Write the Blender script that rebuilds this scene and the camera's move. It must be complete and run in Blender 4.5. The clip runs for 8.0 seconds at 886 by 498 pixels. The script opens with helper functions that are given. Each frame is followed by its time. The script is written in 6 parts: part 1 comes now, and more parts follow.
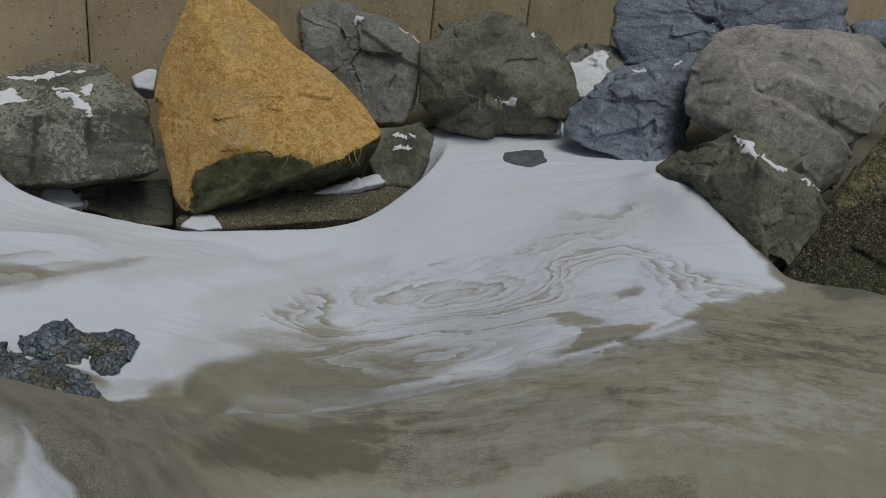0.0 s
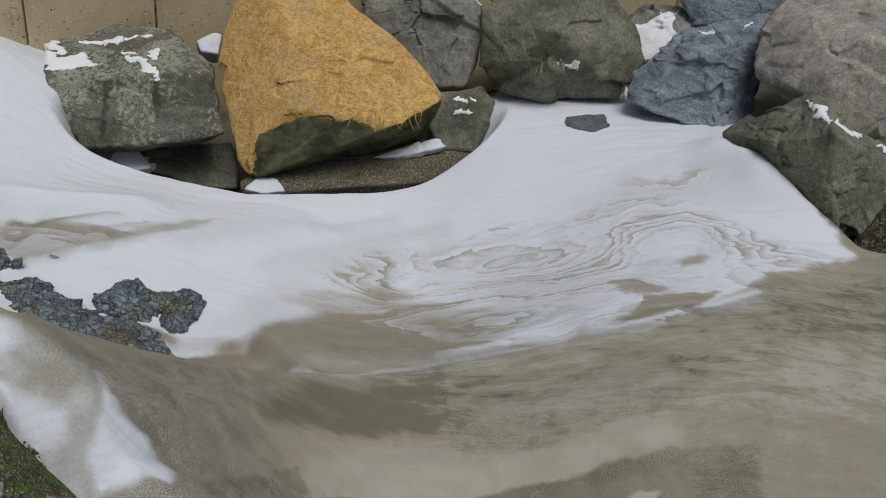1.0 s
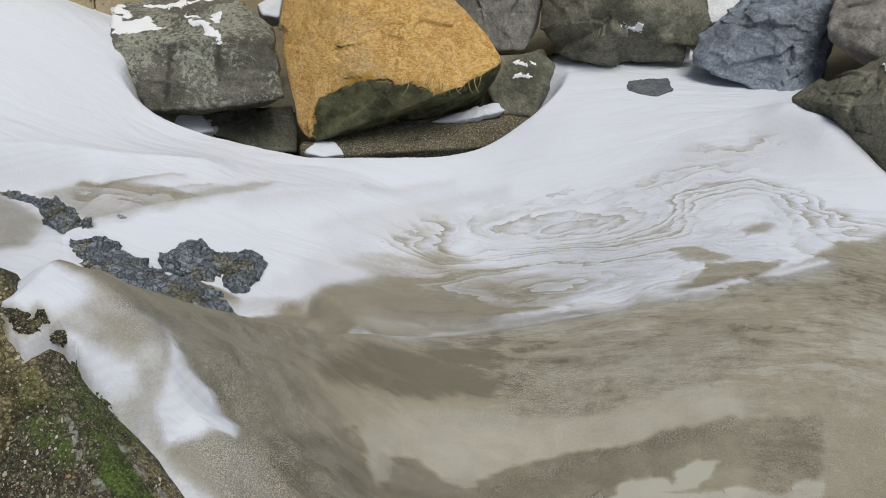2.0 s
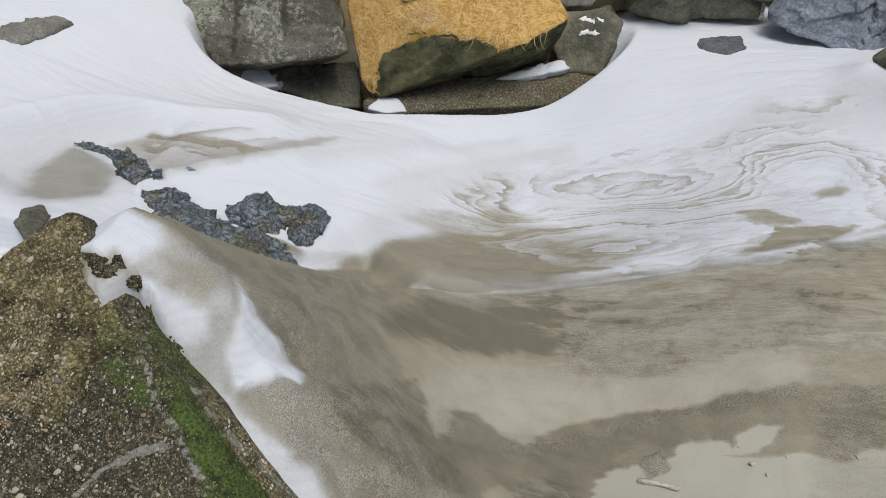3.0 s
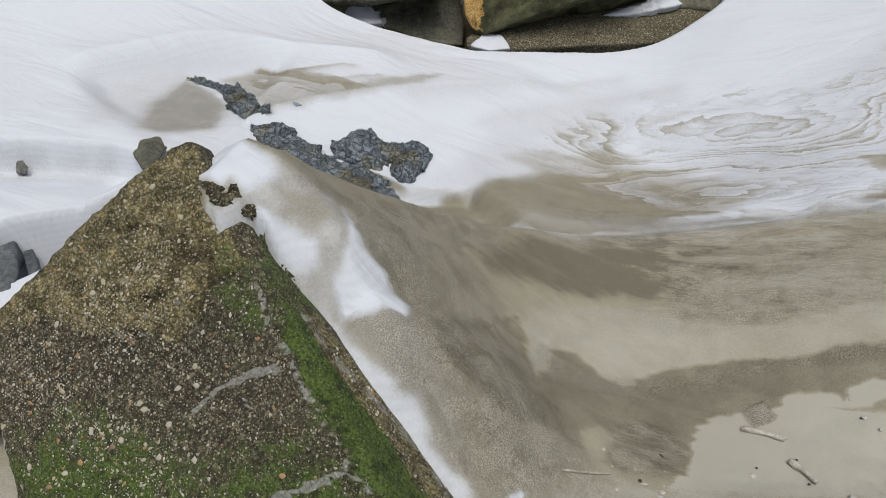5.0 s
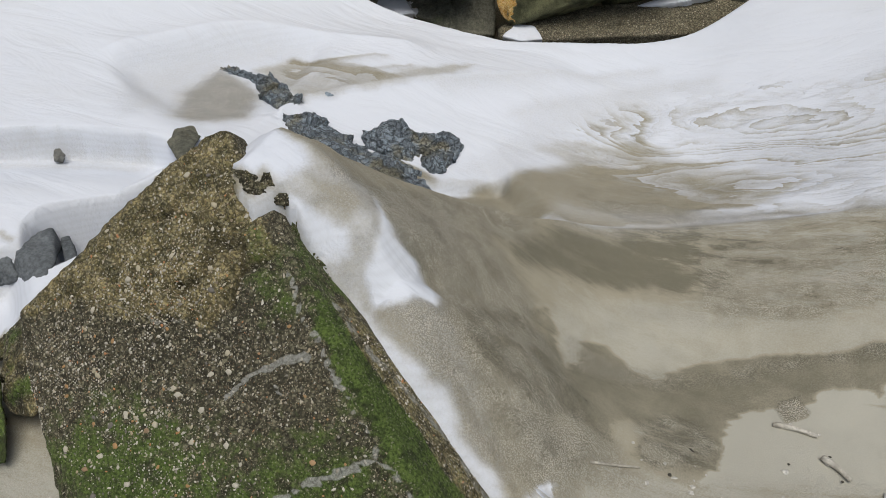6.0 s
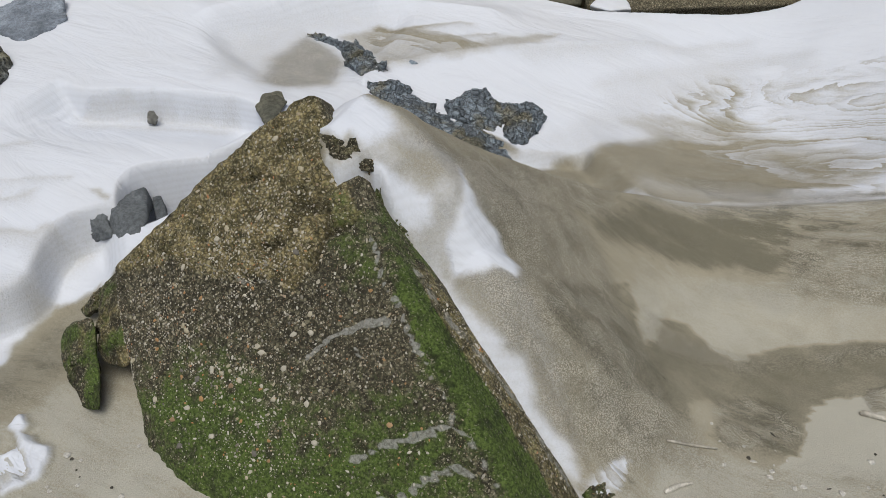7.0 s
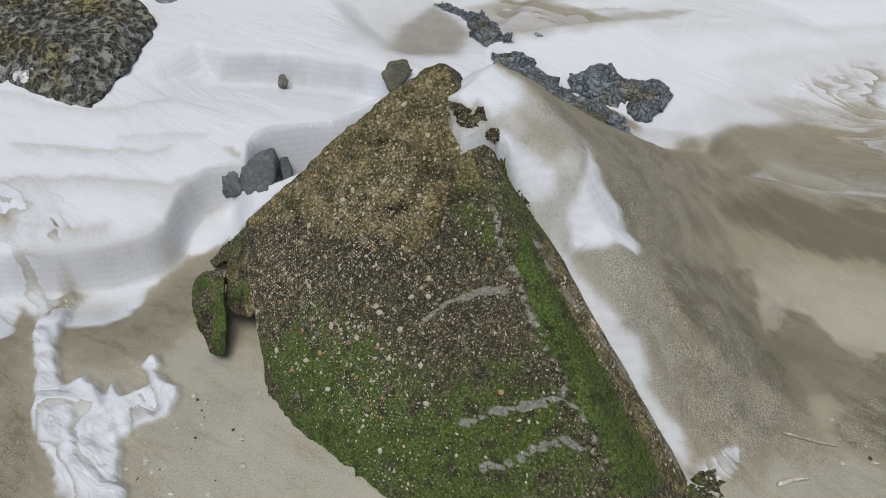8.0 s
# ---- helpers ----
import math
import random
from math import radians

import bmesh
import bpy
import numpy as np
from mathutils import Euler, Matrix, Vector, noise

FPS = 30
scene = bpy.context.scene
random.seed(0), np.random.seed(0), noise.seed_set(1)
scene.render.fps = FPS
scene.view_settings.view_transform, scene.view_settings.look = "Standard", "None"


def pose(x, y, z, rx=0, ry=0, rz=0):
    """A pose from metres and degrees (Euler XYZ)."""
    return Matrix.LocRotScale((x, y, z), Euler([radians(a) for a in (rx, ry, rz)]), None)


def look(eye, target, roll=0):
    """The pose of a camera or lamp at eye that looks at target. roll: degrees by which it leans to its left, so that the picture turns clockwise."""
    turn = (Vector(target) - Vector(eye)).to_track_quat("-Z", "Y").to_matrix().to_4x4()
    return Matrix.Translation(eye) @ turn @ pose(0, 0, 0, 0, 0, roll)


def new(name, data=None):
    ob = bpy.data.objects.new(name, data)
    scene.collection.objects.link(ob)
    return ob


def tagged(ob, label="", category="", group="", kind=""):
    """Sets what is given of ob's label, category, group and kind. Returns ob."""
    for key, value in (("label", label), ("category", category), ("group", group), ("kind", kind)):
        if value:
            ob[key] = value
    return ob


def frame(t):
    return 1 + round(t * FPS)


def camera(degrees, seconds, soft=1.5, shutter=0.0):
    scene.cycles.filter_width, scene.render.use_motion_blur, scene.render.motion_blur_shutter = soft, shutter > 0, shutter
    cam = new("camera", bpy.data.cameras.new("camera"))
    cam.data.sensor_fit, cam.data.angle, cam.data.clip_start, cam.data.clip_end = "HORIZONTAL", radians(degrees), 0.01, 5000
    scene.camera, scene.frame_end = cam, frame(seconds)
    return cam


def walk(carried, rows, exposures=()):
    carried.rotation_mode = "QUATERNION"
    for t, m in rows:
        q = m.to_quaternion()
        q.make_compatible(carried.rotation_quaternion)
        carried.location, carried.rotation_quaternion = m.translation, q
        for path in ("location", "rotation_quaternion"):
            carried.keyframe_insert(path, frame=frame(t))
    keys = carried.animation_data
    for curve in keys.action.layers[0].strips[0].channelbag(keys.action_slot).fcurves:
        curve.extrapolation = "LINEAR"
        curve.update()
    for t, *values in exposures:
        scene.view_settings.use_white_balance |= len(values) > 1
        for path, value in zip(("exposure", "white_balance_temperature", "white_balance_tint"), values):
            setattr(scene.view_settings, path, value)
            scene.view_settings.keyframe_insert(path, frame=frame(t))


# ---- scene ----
cam = camera(56.6, 8.0, soft=0.6)
PATH = [
    (0, (-0.123, 0.143, 1.488), (-0.03, 1.976, 0.694), 6.7),
    (0.5, (-0.13, 0.142, 1.486), (-0.105, 1.956, 0.644), 6.3),
    (1, (-0.137, 0.14, 1.486), (-0.171, 1.934, 0.602), 5.7),
    (1.5, (-0.14, 0.139, 1.48), (-0.234, 1.912, 0.56), 5.1),
    (2.8, (-0.161, 0.131, 1.472), (-0.415, 1.82, 0.431), 3.9),
    (3, (-0.162, 0.128, 1.467), (-0.44, 1.803, 0.411), 3.7),
    (3.5, (-0.17, 0.121, 1.461), (-0.503, 1.759, 0.362), 3.3),
    (4, (-0.177, 0.117, 1.456), (-0.563, 1.716, 0.318), 2.6),
    (4.5, (-0.184, 0.118, 1.452), (-0.617, 1.684, 0.286), 1.7),
    (6, (-0.193, 0.115, 1.447), (-0.725, 1.628, 0.253), 0.2),
    (6.5, (-0.197, 0.112, 1.445), (-0.775, 1.588, 0.225), -0.5),
    (7, (-0.206, 0.107, 1.442), (-0.889, 1.514, 0.196), -1.8),
    (7.5, (-0.218, 0.092, 1.442), (-1.023, 1.415, 0.177), -3.1),
    (8, (-0.226, 0.077, 1.441), (-1.113, 1.33, 0.16), -4.3),
]
walk(cam, [(t, look(eye, target, roll)) for t, eye, target, roll in PATH], [(0, -0.85, 6300, 4), (0.5, -0.78, 6300, 4), (0.9, -0.47, 6350, 5), (1.3, -0.21, 6450, 7), (3.0, -0.02, 6450, 7), (6.5, 0.0, 6500, 7), (8, -0.08, 6500, 7)])

# ---- world and light: a bright overcast winter sky ----
world = bpy.data.worlds.new("overcast_sky")
scene.world = world
world.use_nodes = True
wn = world.node_tree.nodes
sky = wn.new("ShaderNodeTexSky")
sky.sky_type, sky.sun_disc = "NISHITA", False
sky.sun_elevation, sky.sun_rotation = radians(66), radians(155)
sky.air_density, sky.dust_density, sky.ozone_density = 1.0, 4.0, 1.0
wn["Background"].inputs["Strength"].default_value = 0.075
world.node_tree.links.new(sky.outputs["Color"], wn["Background"].inputs["Color"])

sun_data = bpy.data.lights.new("sun", "SUN")
sun_data.energy, sun_data.angle, sun_data.color = 2.1, radians(32), (1.0, 0.97, 0.935)
sun = new("sun", sun_data)
sun.matrix_world = look((0, 0, 5), (-0.34, 0.74, 3.2))


# ---- noise over numpy arrays ----
PERM = np.random.RandomState(7).permutation(256)
PERM = np.concatenate([PERM, PERM, PERM])
GRAD = np.random.RandomState(8).normal(size=(256, 3))
GRAD /= np.linalg.norm(GRAD, axis=1)[:, None]


def perlin(p):
    """Gradient noise, about -0.7 to 0.7, at points p of shape (n, 3)."""
    cell = np.floor(p).astype(int)
    f = p - cell
    u = f * f * f * (f * (f * 6 - 15) + 10)
    total = np.zeros(len(p))
    for dx in (0, 1):
        wx = u[:, 0] if dx else 1 - u[:, 0]
        for dy in (0, 1):
            wy = u[:, 1] if dy else 1 - u[:, 1]
            for dz in (0, 1):
                wz = u[:, 2] if dz else 1 - u[:, 2]
                h = PERM[PERM[PERM[(cell[:, 0] + dx) & 255] + ((cell[:, 1] + dy) & 255)] + ((cell[:, 2] + dz) & 255)]
                total += wx * wy * wz * (GRAD[h] * (f - (dx, dy, dz))).sum(1)
    return total


def fbm(p, octaves=4, gain=0.5):
    out, amp = np.zeros(len(p)), 1.0
    for k in range(octaves):
        out += amp * perlin(p * 2.03**k + 17.3 * k)
        amp *= gain
    return out


def flat(x, y, sx, sy=None, z=0.0):
    """Plan points scaled for noise."""
    return np.stack([x * sx, y * (sy or sx), np.full_like(x, z)], 1)


def smooth(a, b, x):
    t = np.clip((x - a) / (b - a), 0, 1)
    return t * t * (3 - 2 * t)


def mesh_object(name, verts, faces, material, parent=None, smooth_shade=True):
    me = bpy.data.meshes.new(name)
    me.from_pydata(np.asarray(verts).tolist(), [], np.asarray(faces).tolist())
    me.polygons.foreach_set("use_smooth", np.full(len(me.polygons), smooth_shade))
    me.materials.append(material)
    me.update()
    ob = new(name, me)
    ob.parent = parent
    return ob


def attribute(ob, name, values):
    ob.data.attributes.new(name, "FLOAT", "POINT").data.foreach_set("value", np.asarray(values, dtype=np.float32))


def part(name, bm, material, parent, label=""):
    me = bpy.data.meshes.new(name)
    bm.to_mesh(me)
    bm.free()
    me.materials.append(material)
    ob = new(name, me)
    ob.parent = parent
    return tagged(ob, label)


# ---- materials ----
class Nodes:
    """A small wrapper to write a node material in few lines."""

    def __init__(self, name, roughness=0.85):
        self.mat = bpy.data.materials.new(name)
        self.mat.use_nodes = True
        self.tree = self.mat.node_tree
        self.bsdf = self.tree.nodes["Principled BSDF"]
        self.bsdf.inputs["Roughness"].default_value = roughness
        self.bsdf.inputs["Specular IOR Level"].default_value = 0.3
        self.pos = self.tree.nodes.new("ShaderNodeTexCoord").outputs["Object"]

    def put(self, socket, value):
        if isinstance(value, bpy.types.NodeSocket):
            self.tree.links.new(value, socket)
        elif isinstance(value, tuple) and len(value) == 3 and socket.type == "RGBA":
            socket.default_value = (*value, 1)
        else:
            socket.default_value = value

    def noise(self, scale, detail=4.0, rough=0.55, stretch=None, warp=0.0):
        n = self.tree.nodes.new("ShaderNodeTexNoise")
        n.inputs["Scale"].default_value, n.inputs["Detail"].default_value = scale, detail
        n.inputs["Roughness"].default_value, n.inputs["Distortion"].default_value = rough, warp
        self.put(n.inputs["Vector"], self.stretched(stretch) if stretch else self.pos)
        return n.outputs["Fac"]

    def stretched(self, s):
        m = self.tree.nodes.new("ShaderNodeMapping")
        self.put(m.inputs["Vector"], self.pos)
        m.inputs["Scale"].default_value = s[:3]
        if len(s) > 3:
            m.inputs["Rotation"].default_value = s[3:6]
        return m.outputs["Vector"]

    def warped(self, amount, scale):
        """The place, shaken a little, so that cells lose their round shape."""
        n = self.tree.nodes.new("ShaderNodeTexNoise")
        n.inputs["Scale"].default_value, n.inputs["Detail"].default_value = scale, 3
        self.put(n.inputs["Vector"], self.pos)
        v = self.tree.nodes.new("ShaderNodeVectorMath")
        v.operation = "MULTIPLY_ADD"
        self.put(v.inputs[0], n.outputs["Color"])
        v.inputs[1].default_value = (amount,) * 3
        self.put(v.inputs[2], self.pos)
        return v.outputs[0]

    def cells(self, scale, feature="F1", random=1.0, out="Distance", vector=None):
        n = self.tree.nodes.new("ShaderNodeTexVoronoi")
        n.feature = feature
        n.inputs["Scale"].default_value, n.inputs["Randomness"].default_value = scale, random
        self.put(n.inputs["Vector"], vector or self.pos)
        return n.outputs[out]

    def ramp(self, value, low, high, a=0.0, b=1.0, smoothly=True):
        n = self.tree.nodes.new("ShaderNodeMapRange")
        n.interpolation_type = "SMOOTHSTEP" if smoothly else "LINEAR"
        self.put(n.inputs["Value"], value)
        for key, v in (("From Min", low), ("From Max", high), ("To Min", a), ("To Max", b)):
            self.put(n.inputs[key], v)
        return n.outputs["Result"]

    def math(self, kind, a, b=0.0):
        n = self.tree.nodes.new("ShaderNodeMath")
        n.operation = kind
        self.put(n.inputs[0], a)
        self.put(n.inputs[1], b)
        return n.outputs[0]

    def mix(self, fac, a, b):
        n = self.tree.nodes.new("ShaderNodeMix")
        n.data_type = "RGBA"
        for key, v in ((0, fac), (6, a), (7, b)):
            self.put(n.inputs[key], v)
        return n.outputs[2]

    def chance(self, value):
        n = self.tree.nodes.new("ShaderNodeTexWhiteNoise")
        n.noise_dimensions = "1D"
        self.put(n.inputs["W"], value)
        return n.outputs["Value"]

    def attr(self, name):
        n = self.tree.nodes.new("ShaderNodeAttribute")
        n.attribute_name = name
        return n.outputs["Fac"]

    def split(self, source, axis):
        n = self.tree.nodes.new("ShaderNodeSeparateXYZ")
        self.put(n.inputs[0], source)
        return n.outputs[axis]

    def normal_z(self):
        return self.split(self.tree.nodes.new("ShaderNodeNewGeometry").outputs["Normal"], 2)

    def height(self):
        return self.split(self.tree.nodes.new("ShaderNodeNewGeometry").outputs["Position"], 2)

    def bump(self, height, strength=0.5, distance=0.01, below=None):
        n = self.tree.nodes.new("ShaderNodeBump")
        n.inputs["Strength"].default_value, n.inputs["Distance"].default_value = strength, distance
        self.put(n.inputs["Height"], height)
        if below:
            self.put(n.inputs["Normal"], below)
        return n.outputs["Normal"]

    def done(self, colour, normal=None, rough=None):
        self.put(self.bsdf.inputs["Base Color"], colour)
        if normal:
            self.put(self.bsdf.inputs["Normal"], normal)
        if rough is not None:
            self.put(self.bsdf.inputs["Roughness"], rough)
        return self.mat


def stone(name, dark, light, stain=None, stain_at=0.62, grain=0.35, bedding=(1, 1, 1), under=None, relief=1.0, crevice=0.42, crust=None):
    """Rock with large tonal patches, bedding streaks, fine grain and optional stains and clinging snow."""
    m = Nodes(name, 0.88)
    big = m.noise(3.5, 5, 0.6, warp=0.4)
    streak = m.noise(11, 6, 0.65, stretch=bedding)
    fine, blotch = m.noise(95, 4, 0.7), m.noise(24, 5, 0.65)
    colour = m.mix(m.ramp(big, 0.3, 0.7), dark, light)
    colour = m.mix(m.ramp(blotch, 0.52, 0.72, 0, 0.35), colour, tuple(c * 1.7 for c in light))
    colour = m.mix(m.ramp(blotch, 0.3, 0.46, 0.4, 0), colour, tuple(c * 0.5 for c in dark))
    colour = m.mix(m.ramp(streak, 0.45, 0.75, 0, 0.5), colour, tuple(c * 1.45 for c in light))
    colour = m.mix(m.ramp(streak, crevice - 0.14, crevice, 0.6, 0), colour, tuple(c * 0.5 for c in dark))
    if stain:
        colour = m.mix(m.ramp(m.noise(6, 6, 0.7), stain_at, stain_at + 0.08, 0, 0.8), colour, stain)
    if crust:
        spots = m.math("ADD", m.noise(52, 5, 0.7), m.ramp(m.noise(5, 3, 0.5), 0.35, 0.65, -0.14, 0.12, False))
        colour = m.mix(m.ramp(spots, 0.5, 0.56, 0, 0.85), colour, crust)
    colour = m.mix(m.ramp(fine, 0.38, 0.6, min(1, grain * 1.2), 0), colour, tuple(c * 0.5 for c in dark))
    if under:
        algae = m.ramp(m.math("ADD", m.attr("algae"), m.ramp(streak, 0.3, 0.7, -0.1, 0.1, False)), 0.3, 0.6)
        colour = m.mix(m.math("MAXIMUM", algae, m.ramp(m.normal_z(), -0.1, -0.3)), colour, m.mix(m.ramp(streak, 0.35, 0.65), (0.02, 0.022, 0.011), under))
    colour = m.mix(m.math("MULTIPLY", m.attr("streak"), m.ramp(fine, 0.3, 0.5, 0.5, 0.85)), colour, tuple(c * 0.45 for c in dark))
    colour = m.mix(m.math("MULTIPLY", m.attr("pale"), m.ramp(fine, 0.4, 0.6, 0.3, 0.8)), colour, (0.33, 0.31, 0.27))
    colour = m.mix(m.math("MULTIPLY", m.attr("vein"), 0.8), colour, (0.36, 0.35, 0.32))
    cling = m.ramp(m.math("ADD", m.attr("snow"), m.ramp(fine, 0.3, 0.7, -0.15, 0.15, False)), 0.4, 0.6)
    colour = m.mix(cling, colour, (0.8, 0.81, 0.83))
    crack = m.cells(5.5, "DISTANCE_TO_EDGE", vector=m.warped(0.4, 4))
    seam = m.math("MULTIPLY", m.ramp(crack, 0.0, 0.009, 1, 0), m.ramp(big, 0.54, 0.62))
    colour = m.mix(m.math("MULTIPLY", seam, 0.4), colour, tuple(c * 0.3 for c in dark))
    hair = m.cells(14, "DISTANCE_TO_EDGE", vector=m.warped(0.16, 7))
    hair = m.math("MULTIPLY", m.ramp(hair, 0.0, 0.012, 1, 0), m.ramp(blotch, 0.5, 0.6))
    colour = m.mix(m.math("MULTIPLY", hair, 0.3), colour, tuple(c * 0.35 for c in dark))
    n = m.bump(m.math("SUBTRACT", m.ramp(crack, 0.0, 0.03), m.math("MULTIPLY", hair, 0.5)), 0.3, 0.005)
    n = m.bump(streak, 0.5, 0.018 * relief, n)
    n = m.bump(m.noise(30, 5, 0.62), min(1.0, 0.5 * relief), 0.009 * relief, n)
    n = m.bump(fine, 0.45, 0.003 * relief, n)
    return m.done(colour, n, m.ramp(fine, 0.3, 0.7, 0.95, 0.7))


M_GREY = stone("grey_stone", (0.12, 0.122, 0.104), (0.29, 0.28, 0.25), (0.33, 0.32, 0.295))
M_GREEN_GREY = stone("green_grey_stone", (0.085, 0.088, 0.064), (0.235, 0.225, 0.17), (0.102, 0.116, 0.0653))
M_BLUE = stone("blue_grey_stone", (0.13, 0.15, 0.178), (0.315, 0.358, 0.415), None, bedding=(1, 1, 3, 0.4, 0.3, 0))
M_BROWN = stone("brown_grey_stone", (0.2, 0.188, 0.168), (0.42, 0.388, 0.345), (0.44, 0.42, 0.39), 0.6)
M_LICHEN = stone("lichen_stone", (0.088, 0.086, 0.062), (0.18, 0.17, 0.145), bedding=(1, 1, 2.5), crust=(0.34, 0.35, 0.28))
# Slate: crevice is raised so dark streaks stand in for shaded creases.
M_SLATE = stone("dark_slate", (0.1, 0.125, 0.15), (0.5, 0.59, 0.68), (0.128, 0.122, 0.085), 0.52, bedding=(1.6, 1.6, 5, 0.5, 0.3, 0), relief=2.5, crevice=0.53)
M_BASALT = stone("dark_basalt", (0.075, 0.083, 0.088), (0.15, 0.163, 0.172))
M_DARK = stone("dark_stone", (0.0624, 0.0666, 0.0541), (0.156, 0.15, 0.114), None)


def orange_lichen():
    """Orange crustose lichen, fibrous and streaked with pale stone, over a dark green underside."""
    m = Nodes("orange_lichen", 0.9)
    big, mid, fine = m.noise(4, 5, 0.6, warp=0.5), m.noise(26, 6, 0.7, warp=1.2), m.noise(110, 4, 0.75, warp=2.0)
    thread = m.noise(48, 4, 0.65, stretch=(1.0, 1.0, 2.2, 0.3, 0.5, 0), warp=3.5)
    colour = m.mix(m.ramp(mid, 0.42, 0.6), (0.62, 0.31, 0.055), (0.86, 0.55, 0.16))
    colour = m.mix(m.ramp(thread, 0.5, 0.58, 0, 0.65), colour, (0.92, 0.76, 0.45))
    colour = m.mix(m.ramp(big, 0.52, 0.72, 0, 0.4), colour, (0.55, 0.46, 0.3))
    colour = m.mix(m.ramp(thread, 0.38, 0.45, 0.6, 0), colour, (0.3, 0.15, 0.035))
    colour = m.mix(m.math("MULTIPLY", m.attr("ochre"), 0.7), colour, (0.62, 0.34, 0.03))
    streak = m.noise(11, 6, 0.65)
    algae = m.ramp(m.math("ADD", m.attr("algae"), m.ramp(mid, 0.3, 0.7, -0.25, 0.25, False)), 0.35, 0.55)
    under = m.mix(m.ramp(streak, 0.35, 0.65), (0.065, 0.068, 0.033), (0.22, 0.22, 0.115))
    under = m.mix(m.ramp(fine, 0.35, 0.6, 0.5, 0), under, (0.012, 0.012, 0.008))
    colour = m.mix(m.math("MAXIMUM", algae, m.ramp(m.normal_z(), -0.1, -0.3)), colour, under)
    n = m.bump(mid, 0.6, 0.015)
    n = m.bump(thread, 0.9, 0.009, n)
    n = m.bump(fine, 0.5, 0.004, n)
    return m.done(colour, n)


M_ORANGE = orange_lichen()


def aggregate(name, dark, light, mossy=False):
    """Concrete with exposed pebbles; the block's own marks tell where it is ochre, mossy, veined or snowy."""
    m = Nodes(name, 0.85)
    big, mid, fine = m.noise(4, 5, 0.6), m.noise(28, 5, 0.7), m.noise(170, 3, 0.7)
    colour = m.mix(m.ramp(big, 0.3, 0.7), dark, light)
    if mossy:
        dirty = m.ramp(m.math("ADD", m.attr("ochre"), m.ramp(mid, 0.3, 0.7, -0.3, 0.3, False)), 0.3, 0.75)
        colour = m.mix(dirty, colour, m.mix(m.ramp(mid, 0.35, 0.65), (0.17, 0.15, 0.058), (0.45, 0.37, 0.18)))
    colour = m.mix(m.ramp(mid, 0.3, 0.7, 0.7, 0), colour, m.mix(0.65, colour, (0.02, 0.018, 0.01)))
    colour = m.mix(m.ramp(fine, 0.3, 0.6, 0.65, 0), colour, m.mix(0.7, colour, (0.015, 0.015, 0.01)))
    place = m.warped(0.016, 60)
    grains = m.cells(150, out="Color", vector=place)
    shade = m.split(grains, 2)
    colour = m.mix(m.ramp(shade, 0.55, 0.95, 0, 0.65), colour, m.mix(0.5, colour, (0.48, 0.45, 0.3)))
    colour = m.mix(m.ramp(m.cells(150, vector=place), 0.32, 0.62, 0, 0.75), colour, m.mix(0.8, colour, (0.012, 0.011, 0.007)))
    stones = []
    for scale, low, high, keep, bright in ((95, 0.24, 0.32, 0.84, (0.6, 0.54, 0.43)), (190, 0.26, 0.35, 0.62, (0.46, 0.41, 0.3)), (330, 0.25, 0.36, 0.5, (0.34, 0.3, 0.21))):
        near = m.cells(scale, vector=place)
        pick = m.split(m.cells(scale, out="Color", vector=place), 0)
        hue = m.split(m.cells(scale, out="Color", vector=place), 1)
        on = m.math("MULTIPLY", m.ramp(near, low, high, 1, 0), m.ramp(pick, keep, keep + 0.02))
        colour = m.mix(m.math("MULTIPLY", on, 0.85), colour, m.mix(m.ramp(hue, 0.55, 0.95), bright, (0.2, 0.13, 0.07)))
        stones.append(on)
    if mossy:
        wet = m.math("ADD", m.attr("moss"), m.ramp(mid, 0.25, 0.75, -0.35, 0.35, False))
        green = m.mix(m.ramp(fine, 0.3, 0.7), (0.03, 0.05, 0.011), (0.125, 0.185, 0.036))
        green = m.mix(m.ramp(mid, 0.36, 0.52, 0.75, 0), green, (0.018, 0.026, 0.008))
        green = m.mix(m.math("MULTIPLY", stones[1], 0.5), green, (0.3, 0.3, 0.2))
        colour = m.mix(m.ramp(wet, 0.3, 0.8, 0, 0.92), colour, green)
        colour = m.mix(m.ramp(m.math("ADD", m.attr("vein"), m.ramp(mid, 0.3, 0.7, -0.25, 0.25, False)), 0.45, 0.7, 0, 0.85), colour, m.mix(m.ramp(fine, 0.35, 0.6), (0.2, 0.2, 0.17), (0.36, 0.36, 0.33)))
        colour = m.mix(m.ramp(m.math("ADD", m.attr("groove"), 0.0), 0.3, 0.9, 0, 0.5), colour, (0.02, 0.018, 0.01))
    cling = m.ramp(m.math("ADD", m.attr("snow"), m.ramp(mid, 0.3, 0.7, -0.2, 0.2, False)), 0.4, 0.65)
    colour = m.mix(cling, colour, (0.78, 0.79, 0.8))
    colour = m.mix(m.math("MULTIPLY", m.attr("pale"), 0.8), colour, (0.4, 0.38, 0.33))
    n = m.bump(m.math("MULTIPLY", mid, m.math("SUBTRACT", 1.0, cling)), 0.8, 0.016)
    n = m.bump(m.math("MULTIPLY", m.cells(150), m.math("SUBTRACT", cling, 1.0)), 0.6, 0.005, n)
    n = m.bump(m.math("ADD", stones[0], stones[1]), 0.7, 0.005, n)
    n = m.bump(fine, 0.9, 0.006, n)
    return m.done(colour, n, m.ramp(fine, 0.3, 0.7, 0.95, 0.7))


